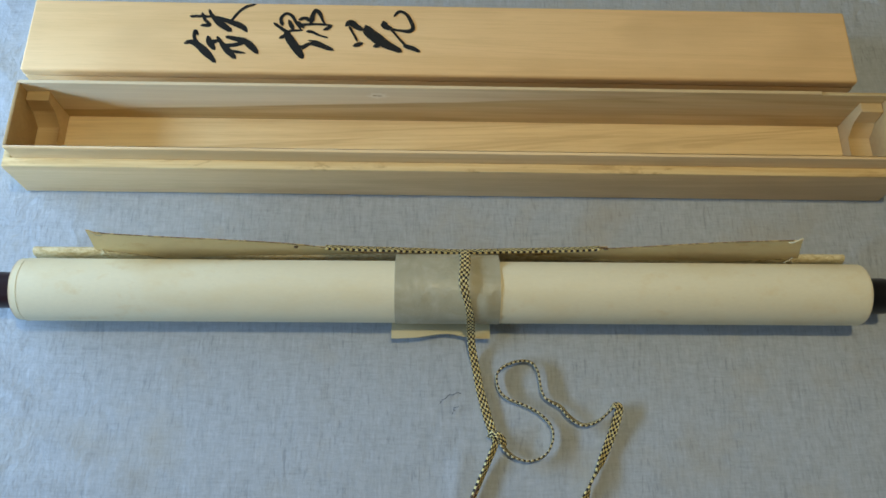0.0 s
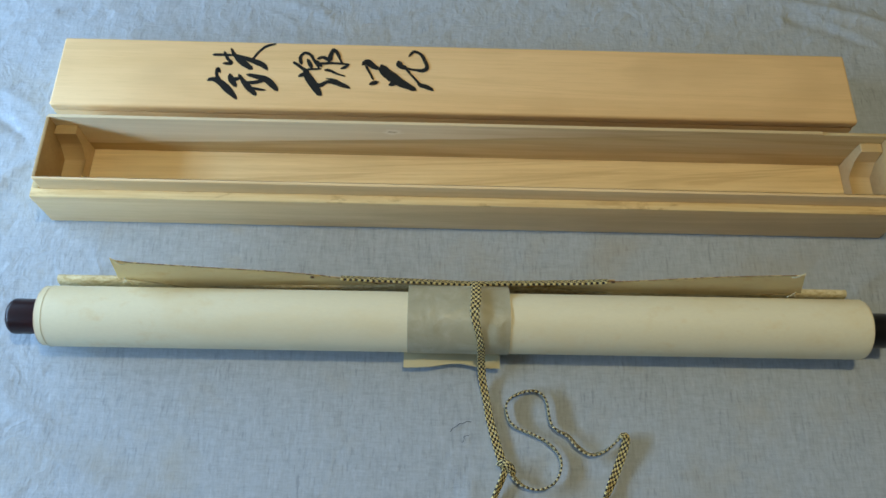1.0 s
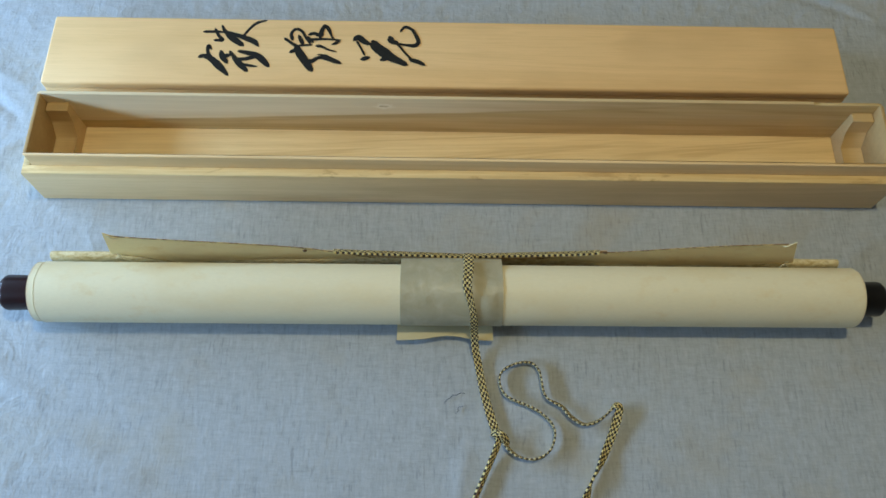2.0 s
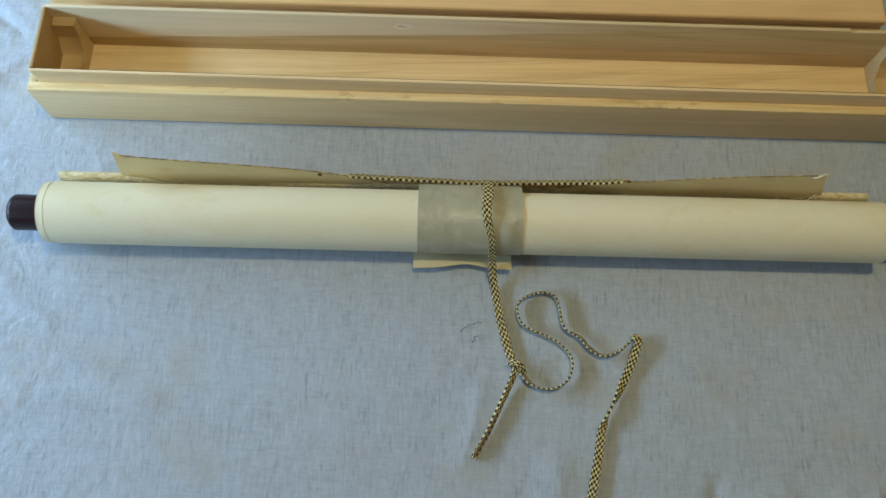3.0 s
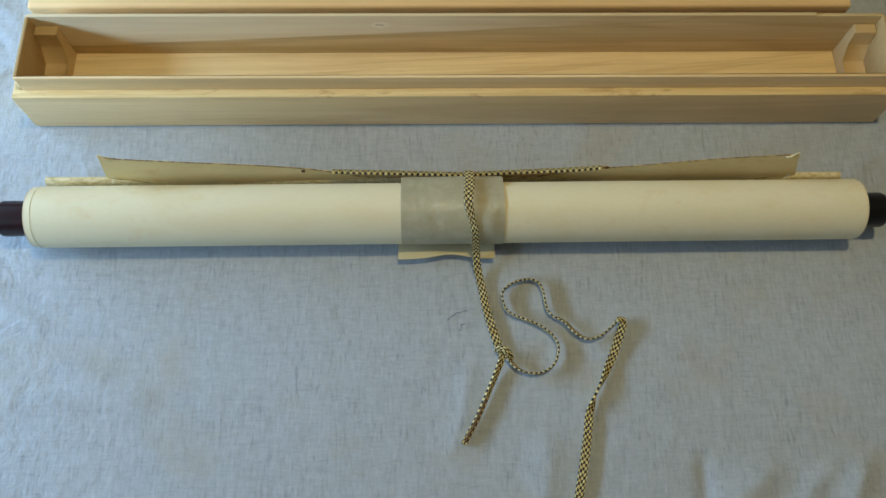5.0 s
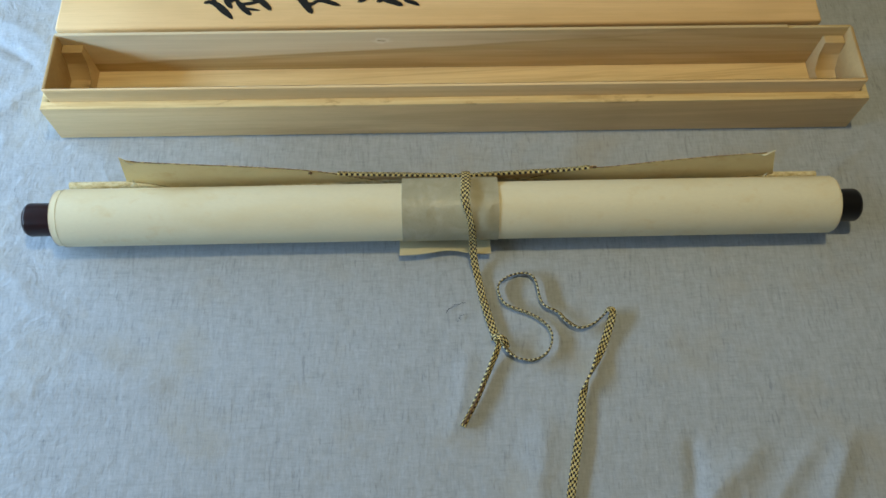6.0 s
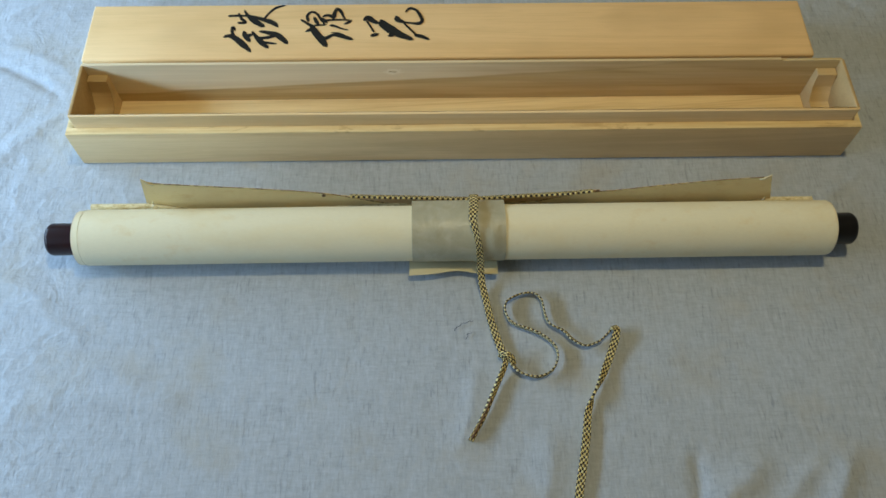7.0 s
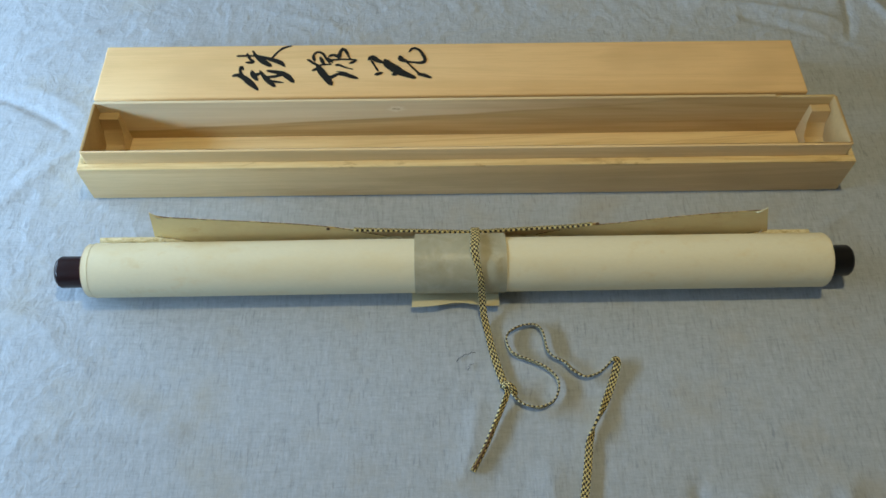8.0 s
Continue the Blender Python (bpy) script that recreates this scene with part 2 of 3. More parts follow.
def box(x0, x1, y0, y1, z0, z1, bevel=0.0, seg=2):
    bm = bmesh.new()
    bmesh.ops.create_cube(bm, size=1)
    for v in bm.verts:
        v.co = ((x0 + x1) / 2 + v.co.x * (x1 - x0), (y0 + y1) / 2 + v.co.y * (y1 - y0), (z0 + z1) / 2 + v.co.z * (z1 - z0))
    if bevel:
        bmesh.ops.bevel(bm, geom=bm.edges[:], offset=bevel, segments=seg, affect="EDGES", profile=0.5)
    return bm


def add_box(bm, *args, **kw):
    b = box(*args, **kw)
    me = bpy.data.meshes.new("tmp")
    b.to_mesh(me)
    b.free()
    bm.from_mesh(me)
    bpy.data.meshes.remove(me)
    return bm


def lathe_x(profile, n=96):
    """A solid turned round the x axis from (x, radius) pairs."""
    bm = bmesh.new()
    rings = []
    for x, r in profile:
        rings.append([bm.verts.new((x, r * math.cos(2 * math.pi * i / n), r * math.sin(2 * math.pi * i / n))) for i in range(n)])
    for a, b in zip(rings, rings[1:]):
        for i in range(n):
            bm.faces.new((a[i], a[(i + 1) % n], b[(i + 1) % n], b[i]))
    bm.faces.new(rings[0])
    bm.faces.new(rings[-1])
    return bm


def prism_x(outline, x0, x1):
    """An outline in y and z, drawn out along x."""
    bm = bmesh.new()
    a = [bm.verts.new((x0, y, z)) for y, z in outline]
    b = [bm.verts.new((x1, y, z)) for y, z in outline]
    n = len(outline)
    for i in range(n):
        bm.faces.new((a[i], a[(i + 1) % n], b[(i + 1) % n], b[i]))
    bm.faces.new(a)
    bm.faces.new(b)
    return bm


def curve_through(points, step):
    """Catmull-Rom through points of any dimension, about step apart."""
    p = [np.array(q, float) for q in points]
    p = [2 * p[0] - p[1], *p, 2 * p[-1] - p[-2]]
    out = []
    for i in range(1, len(p) - 2):
        n = max(2, int(np.linalg.norm((p[i + 1] - p[i])[:3]) / step))
        for k in range(n):
            t = k / n
            out.append(0.5 * (2 * p[i] + (p[i + 1] - p[i - 1]) * t + (2 * p[i - 1] - 5 * p[i] + 4 * p[i + 1] - p[i + 2]) * t * t
                              + (3 * p[i] - p[i - 1] - 3 * p[i + 1] + p[i + 2]) * t ** 3))
    out.append(p[-2])
    return out


def ribbon(points, thick=0.0017, step=0.0012, up=None):
    """A flat braid through (x, y, z, turn in degrees, width); turn 0 lies flat, 90 stands on edge. Carries UVs."""
    rows = curve_through([(*p[:4], 0.92 * p[4]) for p in points], step)
    bm = bmesh.new()
    uv = bm.loops.layers.uv.new("UVMap")
    section = [(-0.5, 0), (-0.44, 0.5), (-0.15, 0.62), (0.15, 0.62), (0.44, 0.5), (0.5, 0), (0.44, -0.5), (-0.44, -0.5)]
    us = [0.0, 0.06, 0.35, 0.65, 0.94, 1.0, 0.94, 0.06]
    rings, run = [], [0.0]
    for i, row in enumerate(rows):
        c = Vector(row[:3])
        ahead = Vector(rows[min(i + 1, len(rows) - 1)][:3]) - Vector(rows[max(i - 1, 0)][:3])
        ahead.normalize()
        base = Vector((0, 0, 1)) if up is None else Vector(up(c))
        side = ahead.cross(base).normalized()
        top = side.cross(ahead).normalized()
        a = radians(row[3])
        w = side * math.cos(a) + top * math.sin(a)
        h = w.cross(ahead).normalized() * -1
        rings.append([bm.verts.new(c + w * (s * row[4]) + h * (q * thick)) for s, q in section])
        if i:
            run.append(run[-1] + (c - Vector(rows[i - 1][:3])).length)
    n = len(section)
    for i in range(len(rings) - 1):
        for j in range(n):
            k = (j + 1) % n
            f = bm.faces.new((rings[i][j], rings[i][k], rings[i + 1][k], rings[i + 1][j]))
            for loop, (uu, vv) in zip(f.loops, ((us[j], run[i]), (us[k], run[i]), (us[k], run[i + 1]), (us[j], run[i + 1]))):
                loop[uv].uv = (uu, vv)
    bm.faces.new(rings[0])
    bm.faces.new(rings[-1])
    return bm


def tube(points, radius, step=0.001, n=8):
    rows = curve_through(points, step)
    bm = bmesh.new()
    rings = []
    for i, c in enumerate(rows):
        ahead = Vector(rows[min(i + 1, len(rows) - 1)]) - Vector(rows[max(i - 1, 0)])
        ahead.normalize()
        side = ahead.orthogonal().normalized()
        top = ahead.cross(side)
        rings.append([bm.verts.new(Vector(c) + (side * math.cos(2 * math.pi * j / n) + top * math.sin(2 * math.pi * j / n)) * radius) for j in range(n)])
    for a, b in zip(rings, rings[1:]):
        # match the ring starts
        k0 = min(range(n), key=lambda k: (b[k].co - a[0].co).length)
        for j in range(n):
            bm.faces.new((a[j], a[(j + 1) % n], b[(j + 1 + k0) % n], b[(j + k0) % n]))
    bm.faces.new(rings[0])
    bm.faces.new(rings[-1])
    return bm


def sheet(rows_of_points, thick):
    """A sheet of paper from rows of points, given thickness along its normals."""
    bm = bmesh.new()
    grid = [[bm.verts.new(p) for p in row] for row in rows_of_points]
    for a, b in zip(grid, grid[1:]):
        for i in range(len(a) - 1):
            bm.faces.new((a[i], a[i + 1], b[i + 1], b[i]))
    bmesh.ops.recalc_face_normals(bm, faces=bm.faces)
    bmesh.ops.solidify(bm, geom=bm.faces[:], thickness=thick)
    return bm


# ---- the room round the spread cloth ----
X0, X1, Y0, Y1, Z0, Z1 = -0.88, 2.5, -2.2, 1.8, -0.006, 2.4
WY0, WY1, WZ0, WZ1 = -0.54, 0.50, 0.19, 0.39
tagged(link_bm("floor", box(X0, X1, Y0, Y1, Z0 - 0.1, Z0), FLOORING, False), "brown wooden floor boards under the spread cloth", "floor", kind="structure")
tagged(link_bm("ceiling", box(X0, X1, Y0, Y1, Z1, Z1 + 0.1), PLASTER, False), "plain pale plaster ceiling", "ceiling", kind="structure")
tagged(link_bm("wall_east", box(X1, X1 + 0.1, Y0, Y1, Z0 - 0.1, Z1 + 0.1), PLASTER, False), "plain pale plaster wall", "wall", kind="structure")
tagged(link_bm("wall_north", box(X0 - 0.1, X1 + 0.1, Y1, Y1 + 0.1, Z0 - 0.1, Z1 + 0.1), PLASTER, False), "plain pale plaster wall", "wall", kind="structure")
tagged(link_bm("wall_south", box(X0 - 0.1, X1 + 0.1, Y0 - 0.1, Y0, Z0 - 0.1, Z1 + 0.1), PLASTER, False), "plain pale plaster wall", "wall", kind="structure")
west = bmesh.new()
add_box(west, X0 - 0.1, X0, Y0, WY0, Z0 - 0.1, Z1 + 0.1)
add_box(west, X0 - 0.1, X0, WY1, Y1, Z0 - 0.1, Z1 + 0.1)
add_box(west, X0 - 0.1, X0, WY0, WY1, Z0 - 0.1, WZ0)
add_box(west, X0 - 0.1, X0, WY0, WY1, WZ1, Z1 + 0.1)
tagged(link_bm("wall_west", west, PLASTER, False), "plain plaster wall with a window opening", "wall", kind="structure")
window = tagged(new("window_1"), "white wooden window letting in daylight", "window", kind="structure")
fr = bmesh.new()
for a in ((WY0, WY0 + 0.04, WZ0, WZ1), (WY1 - 0.04, WY1, WZ0, WZ1), (WY0 + 0.04, WY1 - 0.04, WZ0, WZ0 + 0.04), (WY0 + 0.04, WY1 - 0.04, WZ1 - 0.04, WZ1)):
    add_box(fr, X0 - 0.08, X0 - 0.03, *a)
part("window_frame", fr, WHITE, window, smooth=False)

# ceiling lamp above the cloth
lamp = thing("pendant_lamp", (0.15, 0.045, 2.4), "square white hanging lamp giving warm light", "lamp")
part("shade", box(-0.16, 0.16, -0.16, 0.16, -0.93, -0.89, 0.008), WHITE, lamp)
part("cable", box(-0.006, 0.006, -0.006, 0.006, -0.89, 0.0), WHITE, lamp)

# ---- the cloth: one sheet with soft folds ----
# folds: start, end, half width, height
FOLDS = [
    ((-0.462, 0.126), (-0.372, 0.080), 0.0065, -0.0042), ((-0.43, 0.135), (-0.36, 0.10), 0.010, 0.0018),
    ((-0.47, 0.20), (-0.30, 0.225), 0.010, 0.0015), ((-0.44, 0.17), (-0.36, 0.21), 0.008, 0.0017),
    ((-0.40, 0.02), (-0.35, 0.06), 0.009, 0.0014), ((-0.42, -0.02), (-0.37, 0.04), 0.012, 0.0016),
    ((-0.40, -0.10), (-0.33, -0.135), 0.012, 0.0018), ((-0.39, -0.13), (-0.30, -0.16), 0.009, 0.0014),
    ((-0.36, -0.17), (-0.25, -0.20), 0.014, 0.0014), ((-0.35, -0.22), (-0.22, -0.215), 0.018, 0.0015),
    ((0.24, 0.243), (0.385, 0.214), 0.008, 0.0032), ((0.29, 0.222), (0.36, 0.196), 0.006, -0.0016), ((0.33, 0.215), (0.375, 0.185), 0.005, 0.0014),
    ((0.405, 0.27), (0.395, 0.19), 0.006, -0.0020), ((0.415, 0.27), (0.455, 0.18), 0.007, 0.0038), ((0.435, 0.27), (0.475, 0.19), 0.006, -0.0022), ((0.30, 0.215), (0.40, 0.17), 0.007, -0.0016),
    ((0.140, -0.330), (0.205, -0.268), 0.018, 0.0024), ((0.20, -0.32), (0.25, -0.262), 0.012, 0.0014), ((0.235, -0.345), (0.272, -0.262), 0.016, 0.0026),
    ((0.056, -0.245), (0.034, -0.34), 0.020, 0.0021), ((0.003, -0.195), (-0.012, -0.255), 0.014, 0.0012), ((0.16, -0.26), (0.15, -0.33), 0.010, -0.002),
    ((0.30, -0.05), (0.345, -0.02), 0.008, 0.0012), ((-0.10, 0.20), (0.02, 0.235), 0.012, 0.0012), ((-0.20, 0.235), (-0.12, 0.205), 0.010, 0.0013),
]


def cloth_height(x, y):
    h = np.zeros_like(x)
    for (ax, ay), (bx, by), w, top in FOLDS:
        dx, dy = bx - ax, by - ay
        length = math.hypot(dx, dy)
        s = ((x - ax) * dx + (y - ay) * dy) / length
        bend = 0.04 * length * np.sin(s / length * 3.0)
        d = ((x - ax) * dy - (y - ay) * dx) / length + bend
        along = np.clip(np.minimum(s, length - s) / (0.3 * length) + 0.5, 0, 1)
        h += 1.2 * top * np.exp(-np.abs(d / (0.62 * w)) ** 1.5) * along * along * (3 - 2 * along)
    return h


def build_cloth():
    xs = np.concatenate([np.linspace(-0.82, -0.56, 35), np.linspace(-0.557, 0.557, 420), np.linspace(0.56, 0.9, 35)])
    ys = np.concatenate([np.linspace(-0.75, -0.39, 37), np.linspace(-0.387, 0.347, 280), np.linspace(0.35, 0.65, 31)])
    nx, ny = len(xs), len(ys)
    gx, gy = np.meshgrid(xs, ys)
    rough, crease = np.zeros((ny, nx)), np.zeros((ny, nx))
    for j, y in enumerate(ys):
        for i, x in enumerate(xs):
            n1 = noise.noise(Vector((x * 9, y * 9, 0.3)))
            n2 = noise.noise(Vector((x * 24 + 0.8 * n1, y * 24 - 0.8 * n1, 2.0)))
            n3 = noise.noise(Vector((x * 42 + 1.2 * n2, y * 42, 4.0)))
            rough[j, i] = n1 + 0.5 * n2 + 0.3 * n3
            crease[j, i] = max(0.0, 1 - 7 * abs(n2)) ** 2 + 0.7 * max(0.0, 1 - 4.5 * abs(n3)) ** 2
    # calm where things press on the cloth, crumpled towards the left and the far edge
    left = np.clip((-0.25 - gx) / 0.12, 0, 1)
    far = np.clip((gy - 0.12) / 0.08, 0, 1)
    right = np.clip((gx - 0.34) / 0.06, 0, 1) * 0.6
    near = np.clip((-0.25 - gy) / 0.05, 0, 1) * 0.5
    edge = np.clip(left + far + right + near, 0, 1)
    z = -0.0004 + rough * (0.00025 + 0.0005 * edge) + crease * 0.0007 * edge + cloth_height(gx, gy)
    pressed = ((np.abs(gx) < 0.335) & (gy > -0.005) & (gy < 0.165)) | ((np.abs(gx) < 0.31) & (gy > -0.115) & (gy < -0.05))
    z = np.where(pressed, np.minimum(z, 0.0), z)
    z = np.maximum(z, -0.0045)
    verts = np.stack([gx, gy, z], -1).reshape(-1, 3).tolist()
    faces = [(j * nx + i, j * nx + i + 1, (j + 1) * nx + i + 1, (j + 1) * nx + i) for j in range(ny - 1) for i in range(nx - 1)]
    me = bpy.data.meshes.new("linen_cloth")
    me.from_pydata(verts, [], faces)
    me.materials.append(CLOTH)
    me.shade_smooth()
    return new("linen_cloth", me)


cloth = tagged(build_cloth(), "blue-grey woven linen cloth with soft creases, spread out flat", "cloth")

# ---- the open wooden box ----
L = 0.66
D = 0.0718
STEP, LIP = 0.0412, 0.0548
T = 0.0073
TE = 0.0056


def heartwood_board():
    """A board cut through pale sapwood above and browner heartwood below, with one small knot."""
    m = Mat("heartwood_board", 0.5, 0.35)
    sep = m.t.nodes.new("ShaderNodeSeparateXYZ")
    m.link(m.coords(), sep.inputs[0])
    x, z = sep.outputs[0], sep.outputs[2]
    grain = m.noise(300, 5, 0.65, (0.02, 1, 1))
    broad = m.noise(30, 3, 0.55, (0.10, 1, 1.0), 0.5)
    # the boundary climbs from one end of the board to the other
    rise = m.math("MAXIMUM", x, 0.0)
    line = m.math("ADD", m.math("ADD", m.math("MULTIPLY", x, 0.062), 0.0352), m.math("MULTIPLY", m.math("MULTIPLY", rise, rise), 0.25))
    over = m.math("ADD", m.math("SUBTRACT", z, line), m.math("MULTIPLY", m.math("SUBTRACT", broad, 0.5), 0.016))
    t = m.math("ADD", m.math("MULTIPLY", over, 60.0), 0.5)
    heart = m.ramp(broad, [(0.34, (0.41, 0.275, 0.105)), (0.48, (0.53, 0.375, 0.155)), (0.56, (0.46, 0.31, 0.12)), (0.66, (0.61, 0.45, 0.21))])
    sap = m.ramp(broad, [(0.35, (0.74, 0.61, 0.39)), (0.65, (0.84, 0.715, 0.49))])
    fade = m.ramp(m.math("MULTIPLY", m.math("SUBTRACT", 0.14, x), 4.0), [(0.0, (0.12, 0.12, 0.12)), (0.7, (1, 1, 1))])
    c = m.mix(heart, sap, m.math("MULTIPLY", fade, m.ramp(t, [(0.46, (0, 0, 0)), (0.58, (1, 1, 1))])))
    c = m.mix(c, (0.36, 0.24, 0.11), m.math("MULTIPLY", m.ramp(t, [(0.36, (0, 0, 0)), (0.47, (1, 1, 1)), (0.50, (0, 0, 0))]), 0.4))
    c = m.mix(c, m.ramp(grain, [(0.3, (0.46, 0.30, 0.13)), (0.65, (0.82, 0.67, 0.44))]), 0.24)
    # pale raw wood along the sawn top
    c = m.mix(c, (0.80, 0.655, 0.43), m.math("MULTIPLY", m.math("GREATER_THAN", z, 0.0543), 0.8))
    # the knot: a dark eye in a paler swirl
    kx = m.math("DIVIDE", m.math("ADD", x, 0.061), 0.0095)
    kz = m.math("DIVIDE", m.math("SUBTRACT", z, 0.044), 0.0045)
    far = m.math("SQRT", m.math("ADD", m.math("MULTIPLY", kx, kx), m.math("MULTIPLY", kz, kz)))
    far = m.math("ADD", far, m.math("MULTIPLY", m.math("SUBTRACT", m.noise(320, 3, 0.6), 0.5), 1.1))
    c = m.mix(c, (0.86, 0.76, 0.58), m.math("MULTIPLY", m.ramp(far, [(0.25, (0, 0, 0)), (0.5, (1, 1, 1)), (0.95, (0, 0, 0))]), 0.75))
    c = m.mix(c, (0.33, 0.23, 0.11), m.math("MULTIPLY", m.ramp(far, [(0.12, (1, 1, 1)), (0.34, (0, 0, 0))]), 0.7))
    m.colour(c).bump(grain, 0.12, 0.0006)
    return m.m


tray = thing("scroll_box", (0, D / 2, 0), "open pale paulownia wood scroll box without its lid", "box")


def tray_part(name, x0, x1, y0, y1, z0, z1, mat, bevel=0.0006, label=""):
    return part(name, box(x0, x1, y0 - D / 2, y1 - D / 2, z0, z1, bevel), mat, tray, label)


tray_part("front_board", -L / 2, L / 2, 0, T, 0, STEP - 0.0016, WOOD_BOX, 0.0006)
tray_part("back_board", -L / 2, L / 2, D - T, D, 0, STEP - 0.0016, WOOD_BOX, 0.0006)
tray_part("end_board", -L / 2, -L / 2 + TE, T, D - T, 0, STEP - 0.0016, WOOD_BOX, 0.0006)
tray_part("end_board", L / 2 - TE, L / 2, T, D - T, 0, STEP - 0.0016, WOOD_BOX, 0.0006)
for y0, y1 in ((0.0002, T), (D - T, D - 0.0002)):
    tray_part("ledge_strip", -L / 2 + 0.0002, L / 2 - 0.0002, y0, y1, STEP - 0.0016, STEP, WOOD_LEDGE, 0.0005, "pale raw wood ledge with brown spots")
for x0, x1 in ((-L / 2 + 0.0002, -L / 2 + TE), (L / 2 - TE, L / 2 - 0.0002)):
    tray_part("ledge_strip", x0, x1, T, D - T, STEP - 0.0016, STEP, WOOD_LEDGE, 0.0005, "pale raw wood ledge with brown spots")
W = 0.0030
tray_part("bottom_board", -L / 2 + TE, L / 2 - TE, T, D - T, 0.001, 0.008, WOOD_IN, 0.0002)


def long_lip(name, y0, y1, outer, mat, worn=None):
    """A long inner board, its two outer corners rounded over; worn: where its top drops a little."""
    x0, x1 = -L / 2 + TE + 0.0001, L / 2 - TE - 0.0001
    bm = box(x0, worn or x1, y0 - D / 2, y1 - D / 2, 0.008, LIP)
    if worn:
        add_box(bm, worn, x1, y0 - D / 2, y1 - D / 2, 0.008, LIP - 0.0011)
    corner = [e for e in bm.edges if abs(e.verts[0].co.z - e.verts[1].co.z) > 0.01 and abs(e.verts[0].co.y - (outer - D / 2)) < 1e-6
              and abs(abs(e.verts[0].co.x) - x1) < 1e-5]
    bmesh.ops.bevel(bm, geom=corner, offset=0.0026, segments=4, affect="EDGES", profile=0.5)
    top = [e for e in bm.edges if min(v.co.z for v in e.verts) > 0.05 and len(e.link_faces) == 2 and e.calc_face_angle(0) > 0.8]
    bmesh.ops.bevel(bm, geom=top, offset=0.0006, segments=2, affect="EDGES", profile=0.5)
    return part(name, bm, mat, tray)


long_lip("front_lip", T + 0.0001, T + W, T + 0.0001, WOOD_BOX)
long_lip("back_lip", D - T - W, D - T - 0.0001, D - T - 0.0001, heartwood_board(), 0.271)
tray_part("end_lip", -L / 2 + TE + 0.0001, -L / 2 + TE + W, T + W, D - T - W, 0.008, LIP, WOOD_SIDE, 0.0007)
tray_part("end_lip", L / 2 - TE - W, L / 2 - TE - 0.0001, T + W, D - T - W, 0.008, LIP, WOOD_SIDE, 0.0007)
# end rests with a notch for the roller
YA, YB = T + W - D / 2, D - T - W - D / 2
U = [(YA, 0.008), (YB, 0.008), (YB, 0.0440), (YB - 0.008, 0.0440), (YB - 0.0095, 0.031), (YB - 0.017, 0.019),
     (YA + 0.017, 0.019), (YA + 0.0095, 0.031), (YA + 0.008, 0.0400), (YA, 0.0400)]
for x0, x1 in ((-0.3212, -0.3045), (0.3045, 0.3212)):
    bm = prism_x(U, x0, x1)
    bmesh.ops.bevel(bm, geom=bm.edges[:], offset=0.0005, segments=1, affect="EDGES")
    part("roller_rest", bm, WOOD_END, tray, "notched raw wood block")

# ---- the lid, lying behind the box ----
lid = thing("box_lid", (-0.0115, 0.1235, 0), "yellowish paulownia box lid with black brush lettering", "lid")
LX, LY, LZ = 0.3285, 0.0335, 0.029
part("lid_top", box(-LX, LX, -LY, LY, 0.020, LZ, 0.0024, 4), WOOD_LID, lid)
part("lid_side", box(-LX + 0.0004, LX - 0.0004, -LY + 0.0004, -LY + 0.0085, 0, 0.0199, 0.0006), WOOD_LID, lid)
part("lid_side", box(-LX + 0.0004, LX - 0.0004, LY - 0.0085, LY - 0.0004, 0, 0.0199, 0.0006), WOOD_LID, lid)
part("lid_end", box(-LX + 0.0004, -LX + 0.0085, -LY + 0.0086, LY - 0.0086, 0, 0.0199, 0.0006), WOOD_LID, lid)
part("lid_end", box(LX - 0.0085, LX - 0.0004, -LY + 0.0086, LY - 0.0086, 0, 0.0199, 0.0006), WOOD_LID, lid)

# three brush characters, read from left to right with the lid turned on its side
ink = bmesh.new()
strokes = []


def brush(points):
    """A brush stroke on the lid through (x, y, width) in millimetres."""
    rows = curve_through([(x, y, 0.0, w) for x, y, w in points], 0.5)
    z = LZ + 0.00012 + 0.00001 * len(strokes)
    left, right = [], []
    for i, row in enumerate(rows):
        a, b = rows[max(i - 1, 0)], rows[min(i + 1, len(rows) - 1)]
        d = Vector((b[0] - a[0], b[1] - a[1])).normalized()
        end = min(i, len(rows) - 1 - i)
        w = 0.5 * row[3] * min(1.0, 0.55 + 0.22 * end) * (1 + 0.10 * noise.noise(Vector((row[0] * 0.9, row[1] * 0.9, len(strokes)))))
        left.append(ink.verts.new(((row[0] - d.y * w) / 1000, (row[1] - 1 + d.x * w) / 1000, z)))
        right.append(ink.verts.new(((row[0] + d.y * w) / 1000, (row[1] - 1 - d.x * w) / 1000, z)))
    for i in range(len(rows) - 1):
        ink.faces.new((left[i], right[i], right[i + 1], left[i + 1]))
    # rounded ends
    for i, sign in ((0, -1), (len(rows) - 1, 1)):
        l, r = left[i].co, right[i].co
        mid, half = (l + r) / 2, (l - r) / 2
        out = Vector((half.y, -half.x, 0)) * sign
        fan = [ink.verts.new(mid + half * math.cos(t) + out * math.sin(t)) for t in [math.pi * k / 6 for k in range(1, 6)]]
        ink.faces.new([left[i], *fan, right[i]])
    strokes.append(1)


